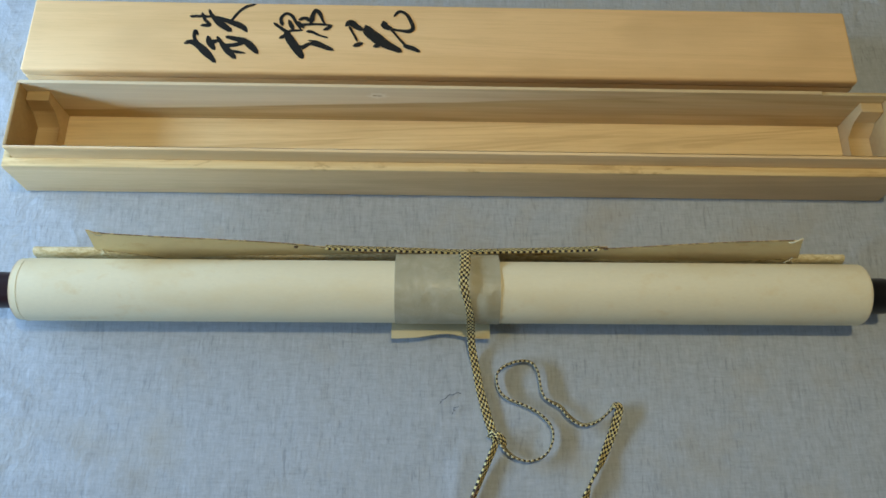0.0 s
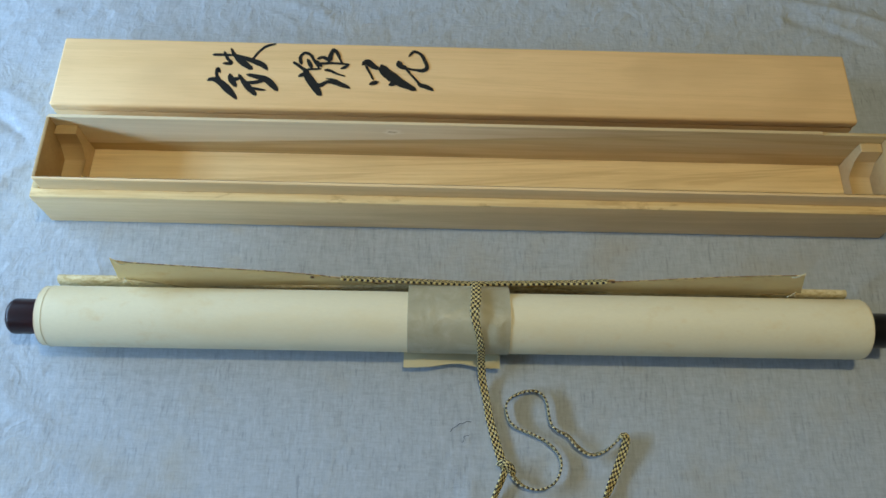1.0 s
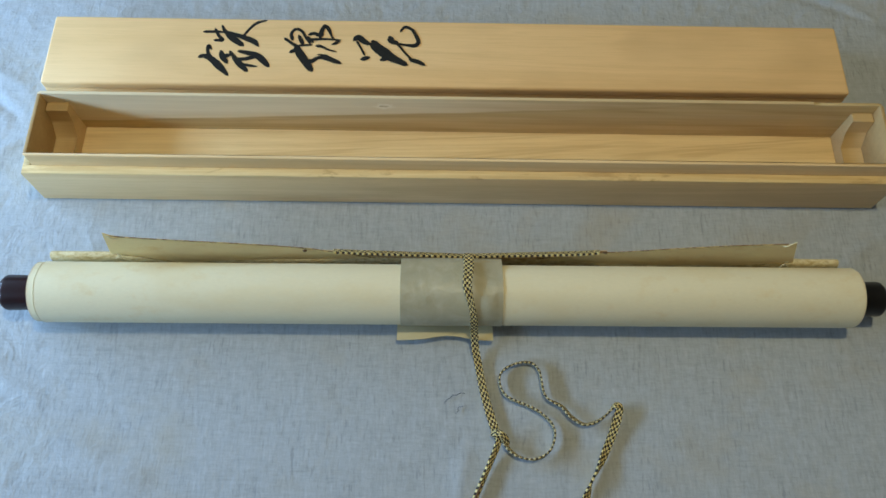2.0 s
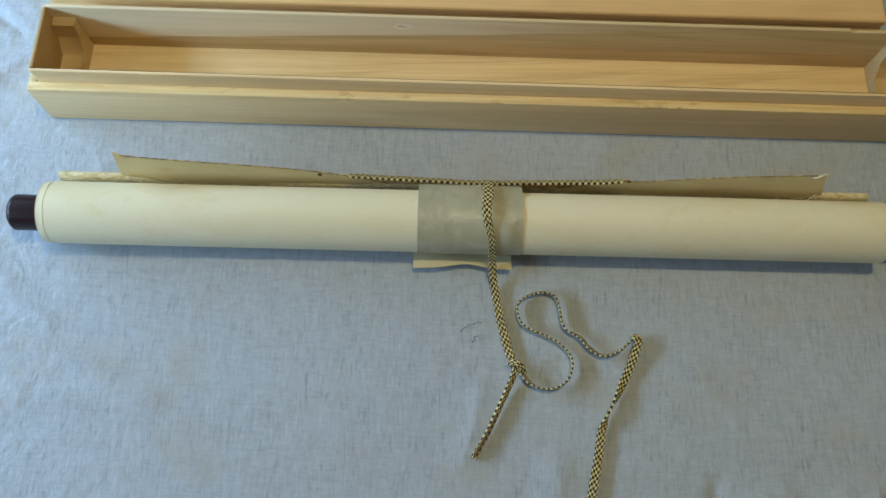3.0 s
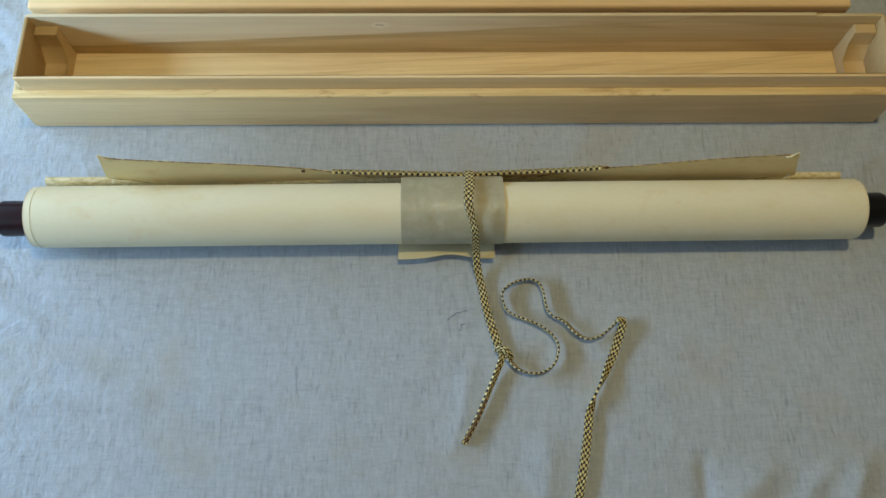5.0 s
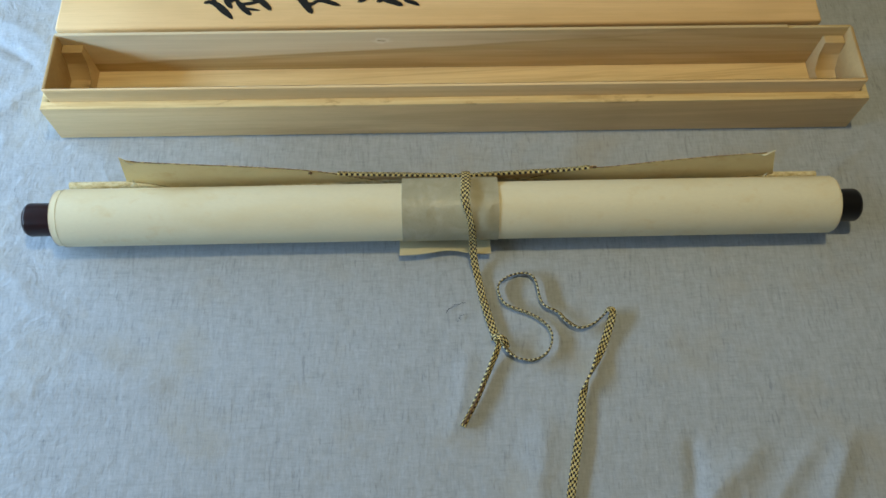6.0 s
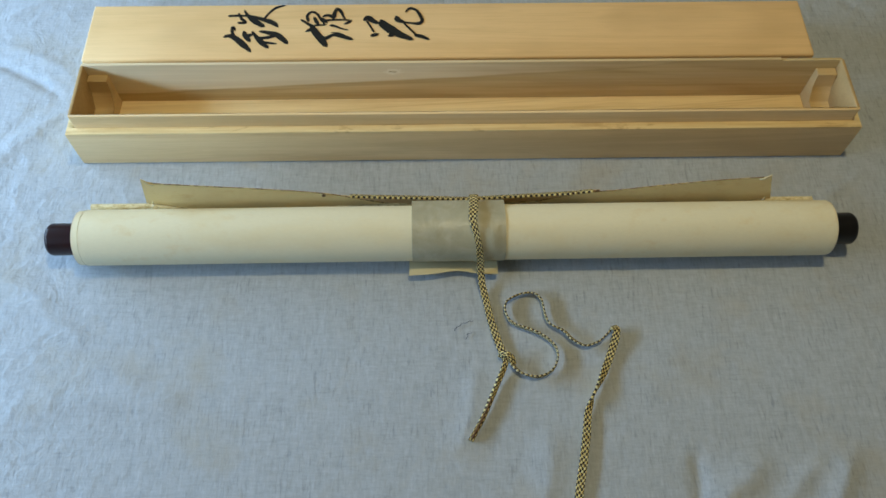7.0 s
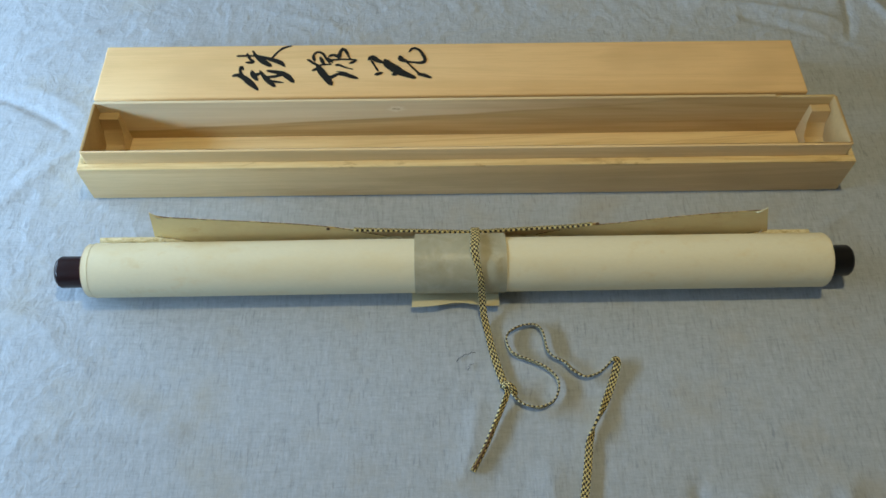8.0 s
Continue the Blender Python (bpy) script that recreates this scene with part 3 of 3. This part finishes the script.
# character 1
brush([(-202.6, 19.8, 2.8), (-194.6, 20.0, 2.8), (-185.7, 19.7, 2.4)])
brush([(-193.6, 23.0, 2.4), (-190.5, 16.7, 2.8), (-186.6, 11.6, 3.3), (-193.1, 11.4, 2.8)])
brush([(-188.4, 26.6, 1.9), (-185.3, 20.9, 3.3), (-178.4, 13.6, 6.1), (-169.1, 6.4, 4.2)])
brush([(-170.1, 14.9, 2.4), (-164.5, 24.4, 2.4), (-159.0, 29.8, 2.8), (-151.6, 32.4, 1.9)])
brush([(-182.9, 19.8, 2.4), (-170.1, 14.9, 4.7), (-160.7, 10.6, 5.2), (-156.0, 5.6, 1.9)])
brush([(-194.2, 1.7, 1.4), (-197.0, 5.6, 3.3), (-197.2, -0.1, 2.8), (-193.5, -7.3, 4.2), (-187.1, -14.4, 5.6), (-178.2, -23.5, 2.4)])
brush([(-203.8, -5.9, 3.3), (-199.4, -4.6, 4.2), (-192.4, -8.4, 5.6), (-185.1, -15.4, 5.6), (-178.2, -23.5, 2.4)])
brush([(-186.6, 0.8, 2.8), (-184.6, -4.8, 5.2), (-180.1, -11.4, 3.3)])
brush([(-184.6, -4.8, 4.7), (-178.2, -3.5, 3.3)])
brush([(-179.2, 0.4, 2.4), (-175.3, -5.1, 3.8), (-169.8, -12.2, 5.6), (-163.1, -19.3, 3.3)])
brush([(-175.9, -7.4, 2.4), (-165.8, -7.1, 3.8), (-157.7, -4.6, 3.8)])
brush([(-172.2, 0.6, 2.8), (-165.5, -0.9, 4.2), (-156.9, -3.5, 5.6), (-150.8, -8.9, 5.6), (-146.1, -14.4, 3.3)])
brush([(-168.0, -12.2, 1.9), (-161.4, -13.7, 2.8), (-155.3, -14.6, 0.9)])
part("brush_character", ink, INK, lid, "black brush-written character", smooth=False)
ink = bmesh.new()
# character 2
brush([(-135.3, 14.2, 2.8), (-130.3, 10.3, 2.8), (-123.8, 5.3, 3.8)])
brush([(-128.6, 12.6, 3.3), (-130.1, 18.9, 2.8), (-126.7, 23.7, 2.8), (-121.4, 21.5, 2.8), (-117.5, 14.7, 2.4), (-113.8, 9.0, 1.9)])
brush([(-123.8, 17.4, 2.4), (-121.5, 12.3, 3.8), (-119.4, 8.3, 2.4)])
brush([(-125.4, 7.6, 3.8), (-122.4, 0.3, 6.6), (-117.1, -8.0, 7.0), (-110.8, -17.9, 4.7)])
brush([(-129.9, 0.1, 2.8), (-124.5, 3.0, 4.7)])
brush([(-119.3, -3.6, 2.8), (-116.2, -7.4, 4.2), (-111.5, -8.4, 4.2), (-105.8, -4.9, 3.3), (-98.7, -5.9, 4.2), (-91.6, -8.5, 4.2), (-86.9, -10.6, 1.9)])
brush([(-107.4, -1.6, 0.9), (-100.3, -3.1, 2.8), (-94.0, -6.9, 3.3)])
brush([(-108.5, 6.9, 3.3), (-104.7, 6.4, 2.8), (-98.4, 3.2, 1.9), (-91.8, 1.1, 1.4)])
brush([(-115.4, 18.2, 3.3), (-110.8, 19.5, 3.3), (-105.9, 16.7, 3.8)])
brush([(-105.9, 16.2, 5.2), (-104.9, 22.6, 3.8), (-102.9, 27.3, 3.3), (-99.3, 23.9, 3.3), (-96.5, 17.0, 1.9), (-94.4, 13.6, 1.9)])
brush([(-115.0, 13.0, 2.8), (-102.4, 13.9, 2.4), (-89.7, 13.1, 1.9)])
brush([(-89.2, 13.2, 1.9), (-92.3, 10.2, 3.3), (-96.0, 8.4, 1.4)])
brush([(-123.0, 7.1, 2.4), (-112.3, 7.9, 1.9)])
brush([(-116.7, 15.9, 3.3), (-111.5, 10.2, 2.4)])
part("brush_character", ink, INK, lid, "black brush-written character", smooth=False)
ink = bmesh.new()
# character 3
brush([(-77.9, 12.9, 3.3), (-74.3, 15.9, 5.6), (-69.4, 12.0, 5.2), (-64.6, 9.2, 3.8)])
brush([(-75.1, 11.8, 2.4), (-71.9, 5.6, 1.9), (-68.3, -1.7, 1.9)])
brush([(-64.5, -3.8, 3.3), (-67.7, -5.0, 4.2), (-70.9, -6.2, 3.3)])
brush([(-61.9, 12.2, 6.1), (-59.4, 7.1, 8.5), (-52.6, 1.0, 9.4), (-45.4, -4.4, 7.5), (-38.3, -8.2, 5.6), (-33.6, -10.8, 4.2)])
brush([(-54.6, -6.4, 4.2), (-49.6, -4.5, 4.2)])
brush([(-48.0, 16.6, 5.6), (-46.4, 12.6, 5.2), (-41.2, 10.5, 3.8)])
brush([(-39.7, 22.6, 1.9), (-35.6, 27.4, 2.8), (-29.8, 24.7, 2.8), (-26.3, 18.4, 3.3), (-24.3, 12.1, 3.3), (-27.5, 8.5, 3.8), (-34.1, 8.9, 2.4), (-43.1, 10.4, 2.4)])
brush([(-42.1, 10.4, 2.4), (-36.3, 2.6, 1.9), (-30.0, -5.1, 2.4)])
brush([(-30.9, -5.7, 3.8), (-24.4, -7.8, 4.2), (-18.7, -11.0, 2.4)])

part("brush_character", ink, INK, lid, "black brush-written character", smooth=False)

# ---- the rolled hanging scroll ----
R = 0.0216
RY = -0.0853
scroll = thing("hanging_scroll", (0, RY, 0), "rolled cream paper hanging scroll with dark roller knobs", "scroll")
scroll.rotation_euler.z = 0.003
XL, XR = -0.3055, 0.2860


def scroll_roll():
    """The rolled paper, one continuous spiral of layers inside an outer skin."""
    prof = [(XL + 0.010, 0.0135), (XL + 0.0004, 0.0139)]
    k = 0
    r = 0.0145
    while r < R - 0.0008:
        prof += [(XL + 0.0010 + 0.0003 * (k % 2), r), (XL + 0.0004 + 0.0004 * (k % 3), r + 0.0002), (XL + 0.0006, r + 0.0007)]
        r += 0.0009
        k += 1
    prof += [(XL + 0.0002, R - 0.0006), (XL + 0.0006, R - 0.0001)]
    for i in range(1, 40):
        x = XL + (XR - XL) * i / 40
        prof.append((x, R + 0.00008 * noise.noise(Vector((x * 14, 0, 0)))))
    prof += [(XR - 0.0006, R - 0.0001), (XR - 0.0002, R - 0.0006)]
    r = R - 0.0010
    while r > 0.0145:
        prof += [(XR - 0.0006 - 0.0004 * (k % 2), r), (XR - 0.0010, r - 0.0004), (XR - 0.0004, r - 0.0006)]
        r -= 0.0009
        k += 1
    prof += [(XR - 0.0004, 0.0139), (XR - 0.010, 0.0135)]
    bm = lathe_x(prof, 128)
    bmesh.ops.translate(bm, verts=bm.verts, vec=(0, 0, R))
    return bm


part("paper_roll", scroll_roll(), PAPER, scroll)


def arc_sheet(x0, x1, r, a0, a1, thick, nx=14, na=48, lead=(), wave=0.0, dent=0.0):
    rows = []
    for i in range(nx + 1):
        x = x0 + (x1 - x0) * i / nx
        row = []
        for k in range(na + 1):
            a = radians(a0 + (a1 - a0) * k / na)
            rr = r + wave * noise.noise(Vector((x * 60, a * 2, 3)))
            if dent:
                rr += dent * (1 + math.cos(2 * math.pi * min(1.0, abs(x - 0.0185) / 0.011) / 2)) * math.exp(-((a - 0.9) / 0.5) ** 2)
            row.append((x, -rr * math.cos(a), R + rr * math.sin(a)))
        row += [(x, y, z) for y, z in lead]
        rows.append(row)
    return sheet(rows, thick)


# outer turn of paper that stops short of the end, seen as a faint line
part("outer_layer", arc_sheet(XL + 0.0050, XR - 0.0012, R + 0.0005, -80, 150, 0.0003, 60, 64), PAPER, scroll)


rim = [(XL + 0.0049, -(R + 0.0006) * math.cos(radians(a)), R + (R + 0.0006) * math.sin(radians(a))) for a in range(-70, 150, 10)]
part("layer_edge", tube(rim, 0.00013, 0.002, 6), TAB, scroll, "thin tan line where the outer turn of paper ends")


def end_ring(x, s):
    """The pale cut edges of the paper layers at one end."""
    bm = bmesh.new()
    rings = []
    for r, dx in ((0.0131, -0.004), (0.0135, 0.0002), (0.0150, 0.0006), (R - 0.0026, 0.0008), (R - 0.0010, 0.0006), (R - 0.0001, 0.0003), (R - 0.0004, -0.0010)):
        rings.append([bm.verts.new((x + s * dx, r * math.cos(2 * math.pi * i / 96), R + r * math.sin(2 * math.pi * i / 96))) for i in range(96)])
    for a, b in zip(rings, rings[1:]):
        for i in range(96):
            bm.faces.new((a[i], a[(i + 1) % 96], b[(i + 1) % 96], b[i]))
    return bm


part("paper_edge", end_ring(XL, -1), PAPER_EDGE, scroll, "pale cut edge of the paper layers")
part("paper_edge", end_ring(XR, 1), PAPER_EDGE, scroll, "pale cut edge of the paper layers")


def knob(x_in, x_out, r):
    s = 1 if x_out > x_in else -1
    prof = [(x_in, r * 0.96), (x_in + s * 0.008, r * 0.97)]
    for k in range(9):
        a = math.pi / 2 * k / 8
        prof.append((x_out - s * 0.0042 * (1 - math.sin(a)), r - 0.0042 * (1 - math.cos(a))))
    prof.append((x_out, r * 0.4))
    bm = lathe_x(prof, 64)
    bmesh.ops.translate(bm, verts=bm.verts, vec=(0, -0.0006, R - 0.0008))
    return bm


part("roller_knob", knob(XL + 0.012, -0.3318, 0.0129), LACQUER, scroll, "dark maroon lacquered roller end")
part("roller_knob", knob(XR - 0.012, 0.3085, 0.0129), BLACK_LACQUER, scroll, "black lacquered roller end")

# top rod, lying behind the roll in its gilt paper sleeve
ROD_Y = -0.0548 - RY


def rod():
    prof = []
    for k in range(13):
        a = math.pi * k / 12
        prof.append((ROD_Y + 0.0036 * math.cos(a), 0.0165 + 0.0058 * math.sin(a)))
    prof += [(ROD_Y - 0.0036, 0.0105), (ROD_Y + 0.0036, 0.0105)]
    bm = prism_x(prof, -0.3055, 0.285)
    for v in bm.verts:
        v.co.z -= 0.0015 + 0.0030 * (v.co.x + 0.3) / 0.6
    return bm


part("top_rod", rod(), GOLD, scroll, "half-round rod in gilt paper")

# flap of cover paper standing up behind the roll: top height along x
FLAP_TOP = [(-0.2530, 0.0592), (-0.2475, 0.0528), (-0.2136, 0.0492), (-0.1749, 0.0448), (-0.1357, 0.0388), (-0.110, 0.0338), (-0.0963, 0.0293),
            (-0.0762, 0.0225), (-0.0556, 0.0160), (-0.0451, 0.0125), (0.0319, 0.0105), (0.0503, 0.0163), (0.0703, 0.0236), (0.0859, 0.0287),
            (0.1017, 0.0325), (0.1227, 0.0350), (0.1491, 0.0398), (0.1886, 0.0452), (0.2326, 0.0502), (0.2385, 0.0522)]
FLAP_LOW = [(-0.257, 0.0290), (-0.239, 0.0245), (-0.2236, 0.0193), (-0.212, 0.0145), (-0.19, 0.008), (-0.12, 0.004), (0.12, 0.004), (0.17, 0.009), (0.1966, 0.0140),
            (0.2188, 0.0186), (0.2470, 0.0238)]


def flap_low(x):
    return float(np.interp(x, [p[0] for p in FLAP_LOW], [p[1] for p in FLAP_LOW]))


def flap_top(x):
    return float(np.interp(x, [p[0] for p in FLAP_TOP], [p[1] for p in FLAP_TOP]))


def flap_y(x, f):
    """f runs from the top (0) to the lower edge (1)."""
    return -0.0552 - RY - 0.0028 * f + 0.0003 * math.sin(x * 40)


def flap():
    rows = []
    x0, x1 = -0.2530, 0.2385
    for i in range(81):
        s = i / 80
        row = []
        for k in range(9):
            f = k / 8
            x = x0 + (x1 - x0) * s + (-0.004 * f if s < 0.5 else 0.0085 * f) * abs(2 * s - 1) ** 6
            top = flap_top(x0 + (x1 - x0) * s)
            low = flap_low(x)
            row.append((x, flap_y(x, f), top + (low - top) * f))
        rows.append(row)
    return sheet(rows, 0.0005)


fl = part("paper_flap", flap(), FLAP, scroll, "stiff tan paper flap standing behind the roll")
part("flap_edge", tube([(x, flap_y(x, 0) - 0.0002, flap_top(x) + 0.0002) for x in np.linspace(-0.249, 0.233, 60)], 0.00042, 0.004, 6), FRAYED, fl, "frayed brown edge")
part("flap_edge", tube([(x, flap_y(x, 1) - 0.0005, flap_low(x)) for x in np.linspace(-0.255, -0.12, 24)], 0.00028, 0.004, 6), FRAYED, fl, "frayed brown edge")
part("flap_edge", tube([(x, flap_y(x, 1) - 0.0005, flap_low(x)) for x in np.linspace(0.12, 0.244, 24)], 0.00028, 0.004, 6), FRAYED, fl, "frayed brown edge")


def backing():
    """The rod's paper sleeve, seen between the hanging loop and the roll."""
    rows = []
    for i in range(61):
        x = -0.118 + 0.224 * i / 60
        top = float(np.interp(x, [-0.118, -0.0961, -0.0468, 0.003, 0.0484, 0.106], [0.0330, 0.0312, 0.0282, 0.0250, 0.0292, 0.0352]))
        rows.append([(x, -0.0549 - RY + 0.0002 * math.sin(x * 90 + k), 0.012 + (top - 0.012) * k / 5) for k in range(6)])
    return sheet(rows, 0.0004)


part("rod_sleeve", backing(), SLEEVE, scroll, "dull pinkish tan paper sleeve")
# thread ties at the flap's corners
for x, z, s in ((-0.2475, 0.0528, -1), (0.2326, 0.0502, 1)):
    y = flap_y(x, 0) - 0.0012
    low = flap_y(x, 1) - 0.0016
    part("thread_tie", tube([(x - s * 0.003, y, z - 0.0012), (x, y - 0.0006, z + 0.0004), (x + s * 0.004, y + 0.001, z + 0.002), (x + s * 0.0062, y + 0.0015, z + 0.0026)], 0.00045), SILK, fl, "loose white thread end")
    x += 0.005 if s > 0 else 0.0
    zl = flap_low(x + s * 0.004) + 0.002
    part("thread_tie", tube([(x + s * 0.001, low - 0.0006, zl - 0.0065), (x + s * 0.003, low, zl - 0.001), (x + s * 0.0035, low, zl + 0.003)], 0.00045), SILK, fl, "loose white thread end")
    part("thread_tie", tube([(x + s * 0.007, low - 0.0006, zl - 0.0055), (x + s * 0.003, low, zl - 0.0007)], 0.00045), SILK, fl, "loose white thread end")

# grey wrapper round the middle of the roll
BX0, BX1 = -0.0445, 0.0282
part("wrapper_band", arc_sheet(BX0, BX1, R + 0.0011, -75, 118, 0.0002, 36, 56, lead=((0.0175, 0.0392), (0.0230, 0.0335), (0.0268, 0.0270)), wave=0.00015, dent=0.0007), BAND, scroll, "smooth grey-brown paper wrapper")


def tab():
    """The wrapper's loose end, sticking out under the roll with a wavy edge."""
    rows = []
    for i in range(25):
        s = i / 24
        x = -0.0475 + 0.0705 * s
        edge = -0.1158 - RY + 0.0038 * math.exp(-((s - 0.55) / 0.22) ** 2)
        row = []
        for k in range(9):
            f = k / 8
            y = (-0.098 - RY) + (edge - (-0.098 - RY)) * f
            row.append((x, y, 0.0036 + 0.0042 * f + 0.0008 * math.sin(s * 7)))
        rows.append(row)
    return sheet(rows, 0.0004)


part("wrapper_tab", tab(), TAB, scroll, "loose cream paper end with a wavy edge")

# ---- the braided cord ----
cord = thing("braided_cord", (0, 0, 0), "flat straw-yellow and black braided tying cord", "cord")
HOLD = [(x, -0.0566, z, 42, 0.0056) for x, z in ((-0.0945, 0.0326), (-0.0716, 0.0308), (-0.0468, 0.0295), (-0.0219, 0.0278), (0.003, 0.0264),
        (0.0197, 0.0281), (0.0484, 0.0304), (0.0689, 0.0322), (0.0851, 0.0338), (0.1000, 0.0366))]
part("hanging_loop", ribbon(HOLD, 0.0019, 0.002), BRAID, cord)
for x, z in ((-0.1150, 0.0344), (0.1040, 0.0372)):
    ring = [(x + 0.0009 * math.cos(a), -0.0572, z + 0.0010 * math.sin(a)) for a in np.linspace(0, 2 * math.pi, 13)]
    part("cord_eye", tube(ring, 0.00065), BROWN, cord, "small brown fastening ring")
RR = R + 0.0024


def over(a, x, width, lift=0.0):
    """A point over the roll at the angle a from its front, lifted off it a little."""
    r = RR + lift
    return (x, RY - r * math.cos(radians(a)), R + r * math.sin(radians(a)), 0.0, width)


down_front = [(0.0045, -0.0562, 0.0285, 0, 0.0078), (0.0043, -0.0610, 0.0375, 0, 0.0080), over(112, 0.0036, 0.0078, 0.0012), over(90, 0.0026, 0.0070, 0.0016), over(72, 0.0036, 0.0060, 0.0012),
              over(55, 0.0054, 0.0050), over(35, 0.0072, 0.0052), over(12, 0.0082, 0.0060), (0.0088, -0.1112, 0.016, 0, 0.0062),
              (0.0094, -0.1148, 0.0105, 0, 0.0062), (0.0102, -0.1215, 0.0048, 0, 0.0062), (0.0119, -0.130, 0.0022, 0, 0.0062), (0.0134, -0.138, 0.0018, 0, 0.0060),
              (0.0157, -0.151, 0.0018, 0, 0.0062), (0.0188, -0.163, 0.0018, 0, 0.0066), (0.0222, -0.175, 0.0020, 0, 0.0066), (0.0262, -0.186, 0.0024, 0, 0.0062)]


def around(c):
    """Away from the roll's axis while the cord lies on it, up elsewhere."""
    if c.y < -0.113:
        k = min(1.0, (-0.113 - c.y) / 0.012)
        return (0, -(1 - k), 0.3 + k)
    return (0, c.y - RY, c.z - R + 1e-4)


part("cord_length", ribbon(down_front, 0.0017, 0.0012, around), BRAID, cord)
tail = [(0.0264, -0.186, 0.0044, 10, 0.0052), (0.0243, -0.192, 0.0036, 20, 0.0049), (0.0203, -0.201, 0.0028, 35, 0.0044), (0.0153, -0.212, 0.0026, 40, 0.0041),
        (0.0070, -0.230, 0.0023, 25, 0.0041), (-0.0026, -0.2470, 0.0022, 10, 0.0046)]
part("cord_tail", ribbon(tail, 0.0022), BRAID, cord)
# solid brown strip laid on top, drawing the shade inside the tail's slit
part("tail_slit_shade", tube([(0.0135, -0.2165, 0.0041), (0.0070, -0.2302, 0.0036), (-0.0018, -0.2458, 0.0033)], 0.00085), BROWN, cord, "dark strip drawn for the shade inside the hollow tail end")
XY = [(0.0275, -0.187), (0.033, -0.195), (0.040, -0.1995), (0.050, -0.201), (0.060, -0.196), (0.0648, -0.186), (0.0635, -0.177), (0.056, -0.169), (0.047, -0.164),
      (0.033, -0.158), (0.0278, -0.151), (0.027, -0.142), (0.032, -0.136), (0.042, -0.132), (0.051, -0.1325), (0.056, -0.139), (0.0582, -0.153), (0.062, -0.159),
      (0.071, -0.164), (0.077, -0.171), (0.086, -0.1765), (0.096, -0.174), (0.104, -0.168), (0.109, -0.1625)]
TURN = [40, 62, 80, 88, 90, 90, 90, 90, 90, 90, 90, 88, 82, 76, 78, 86, 90, 80, 60, 55, 66, 82, 85, 70]
part("cord_loop", ribbon([(x + 0.0006, y + 0.0013, 0.0036, a if a > 84 else 0.9 * a, 0.0047) for (x, y), a in zip(XY, TURN)], 0.0013), BRAID_EDGE, cord)
end = [(0.1085, -0.1615, 0.0047, 60, 0.0058), (0.1122, -0.1625, 0.0055, 15, 0.0062), (0.1116, -0.168, 0.0041, 2, 0.0065), (0.1076, -0.179, 0.0027, 0, 0.0065), (0.1003, -0.195, 0.0020, 15, 0.0064),
       (0.0938, -0.207, 0.0031, 70, 0.0052), (0.0895, -0.2145, 0.0031, 85, 0.0048), (0.0868, -0.221, 0.0027, 45, 0.0058), (0.0843, -0.228, 0.0019, 5, 0.0061), (0.0813, -0.245, 0.0019, 0, 0.0065),
       (0.0763, -0.268, 0.0023, 0, 0.0066), (0.0723, -0.285, 0.0020, 0, 0.0065), (0.0653, -0.318, 0.0017, 0, 0.0065), (0.0563, -0.352, 0.0016, 0, 0.0065)]
part("cord_end", ribbon(end, 0.0017), BRAID, cord)
# the knot: a short turn of cord over the crossing
knot = [(0.0222, -0.1840, 0.0030, 0, 0.0050), (0.0235, -0.1822, 0.0062, 10, 0.0052), (0.0275, -0.1835, 0.0074, 0, 0.0054), (0.0305, -0.1865, 0.0062, -10, 0.0052), (0.0315, -0.1895, 0.0030, 0, 0.0050)]
part("cord_knot", ribbon(knot, 0.0018), BRAID, cord)

# ---- stray thread on the cloth ----
stray = thing("stray_thread", (0, -0.157, 0), "fine dark thread clippings lying on the cloth", "thread")
part("thread_strand", tube([(-0.0125, -0.0036, 0.0006), (-0.0105, -0.0008, 0.0009), (-0.0082, 0.0002, 0.0007), (-0.0060, 0.0026, 0.0010), (-0.0035, 0.0025, 0.0006), (-0.0008, 0.0040, 0.0009), (0.0028, 0.0038, 0.0007)], 0.00018), THREAD, stray)
part("thread_strand", tube([(-0.004, -0.011, 0.0006), (-0.0024, -0.0085, 0.0009), (-0.0030, -0.0068, 0.0007), (0.001, -0.0056, 0.0006)], 0.00016), THREAD, stray)
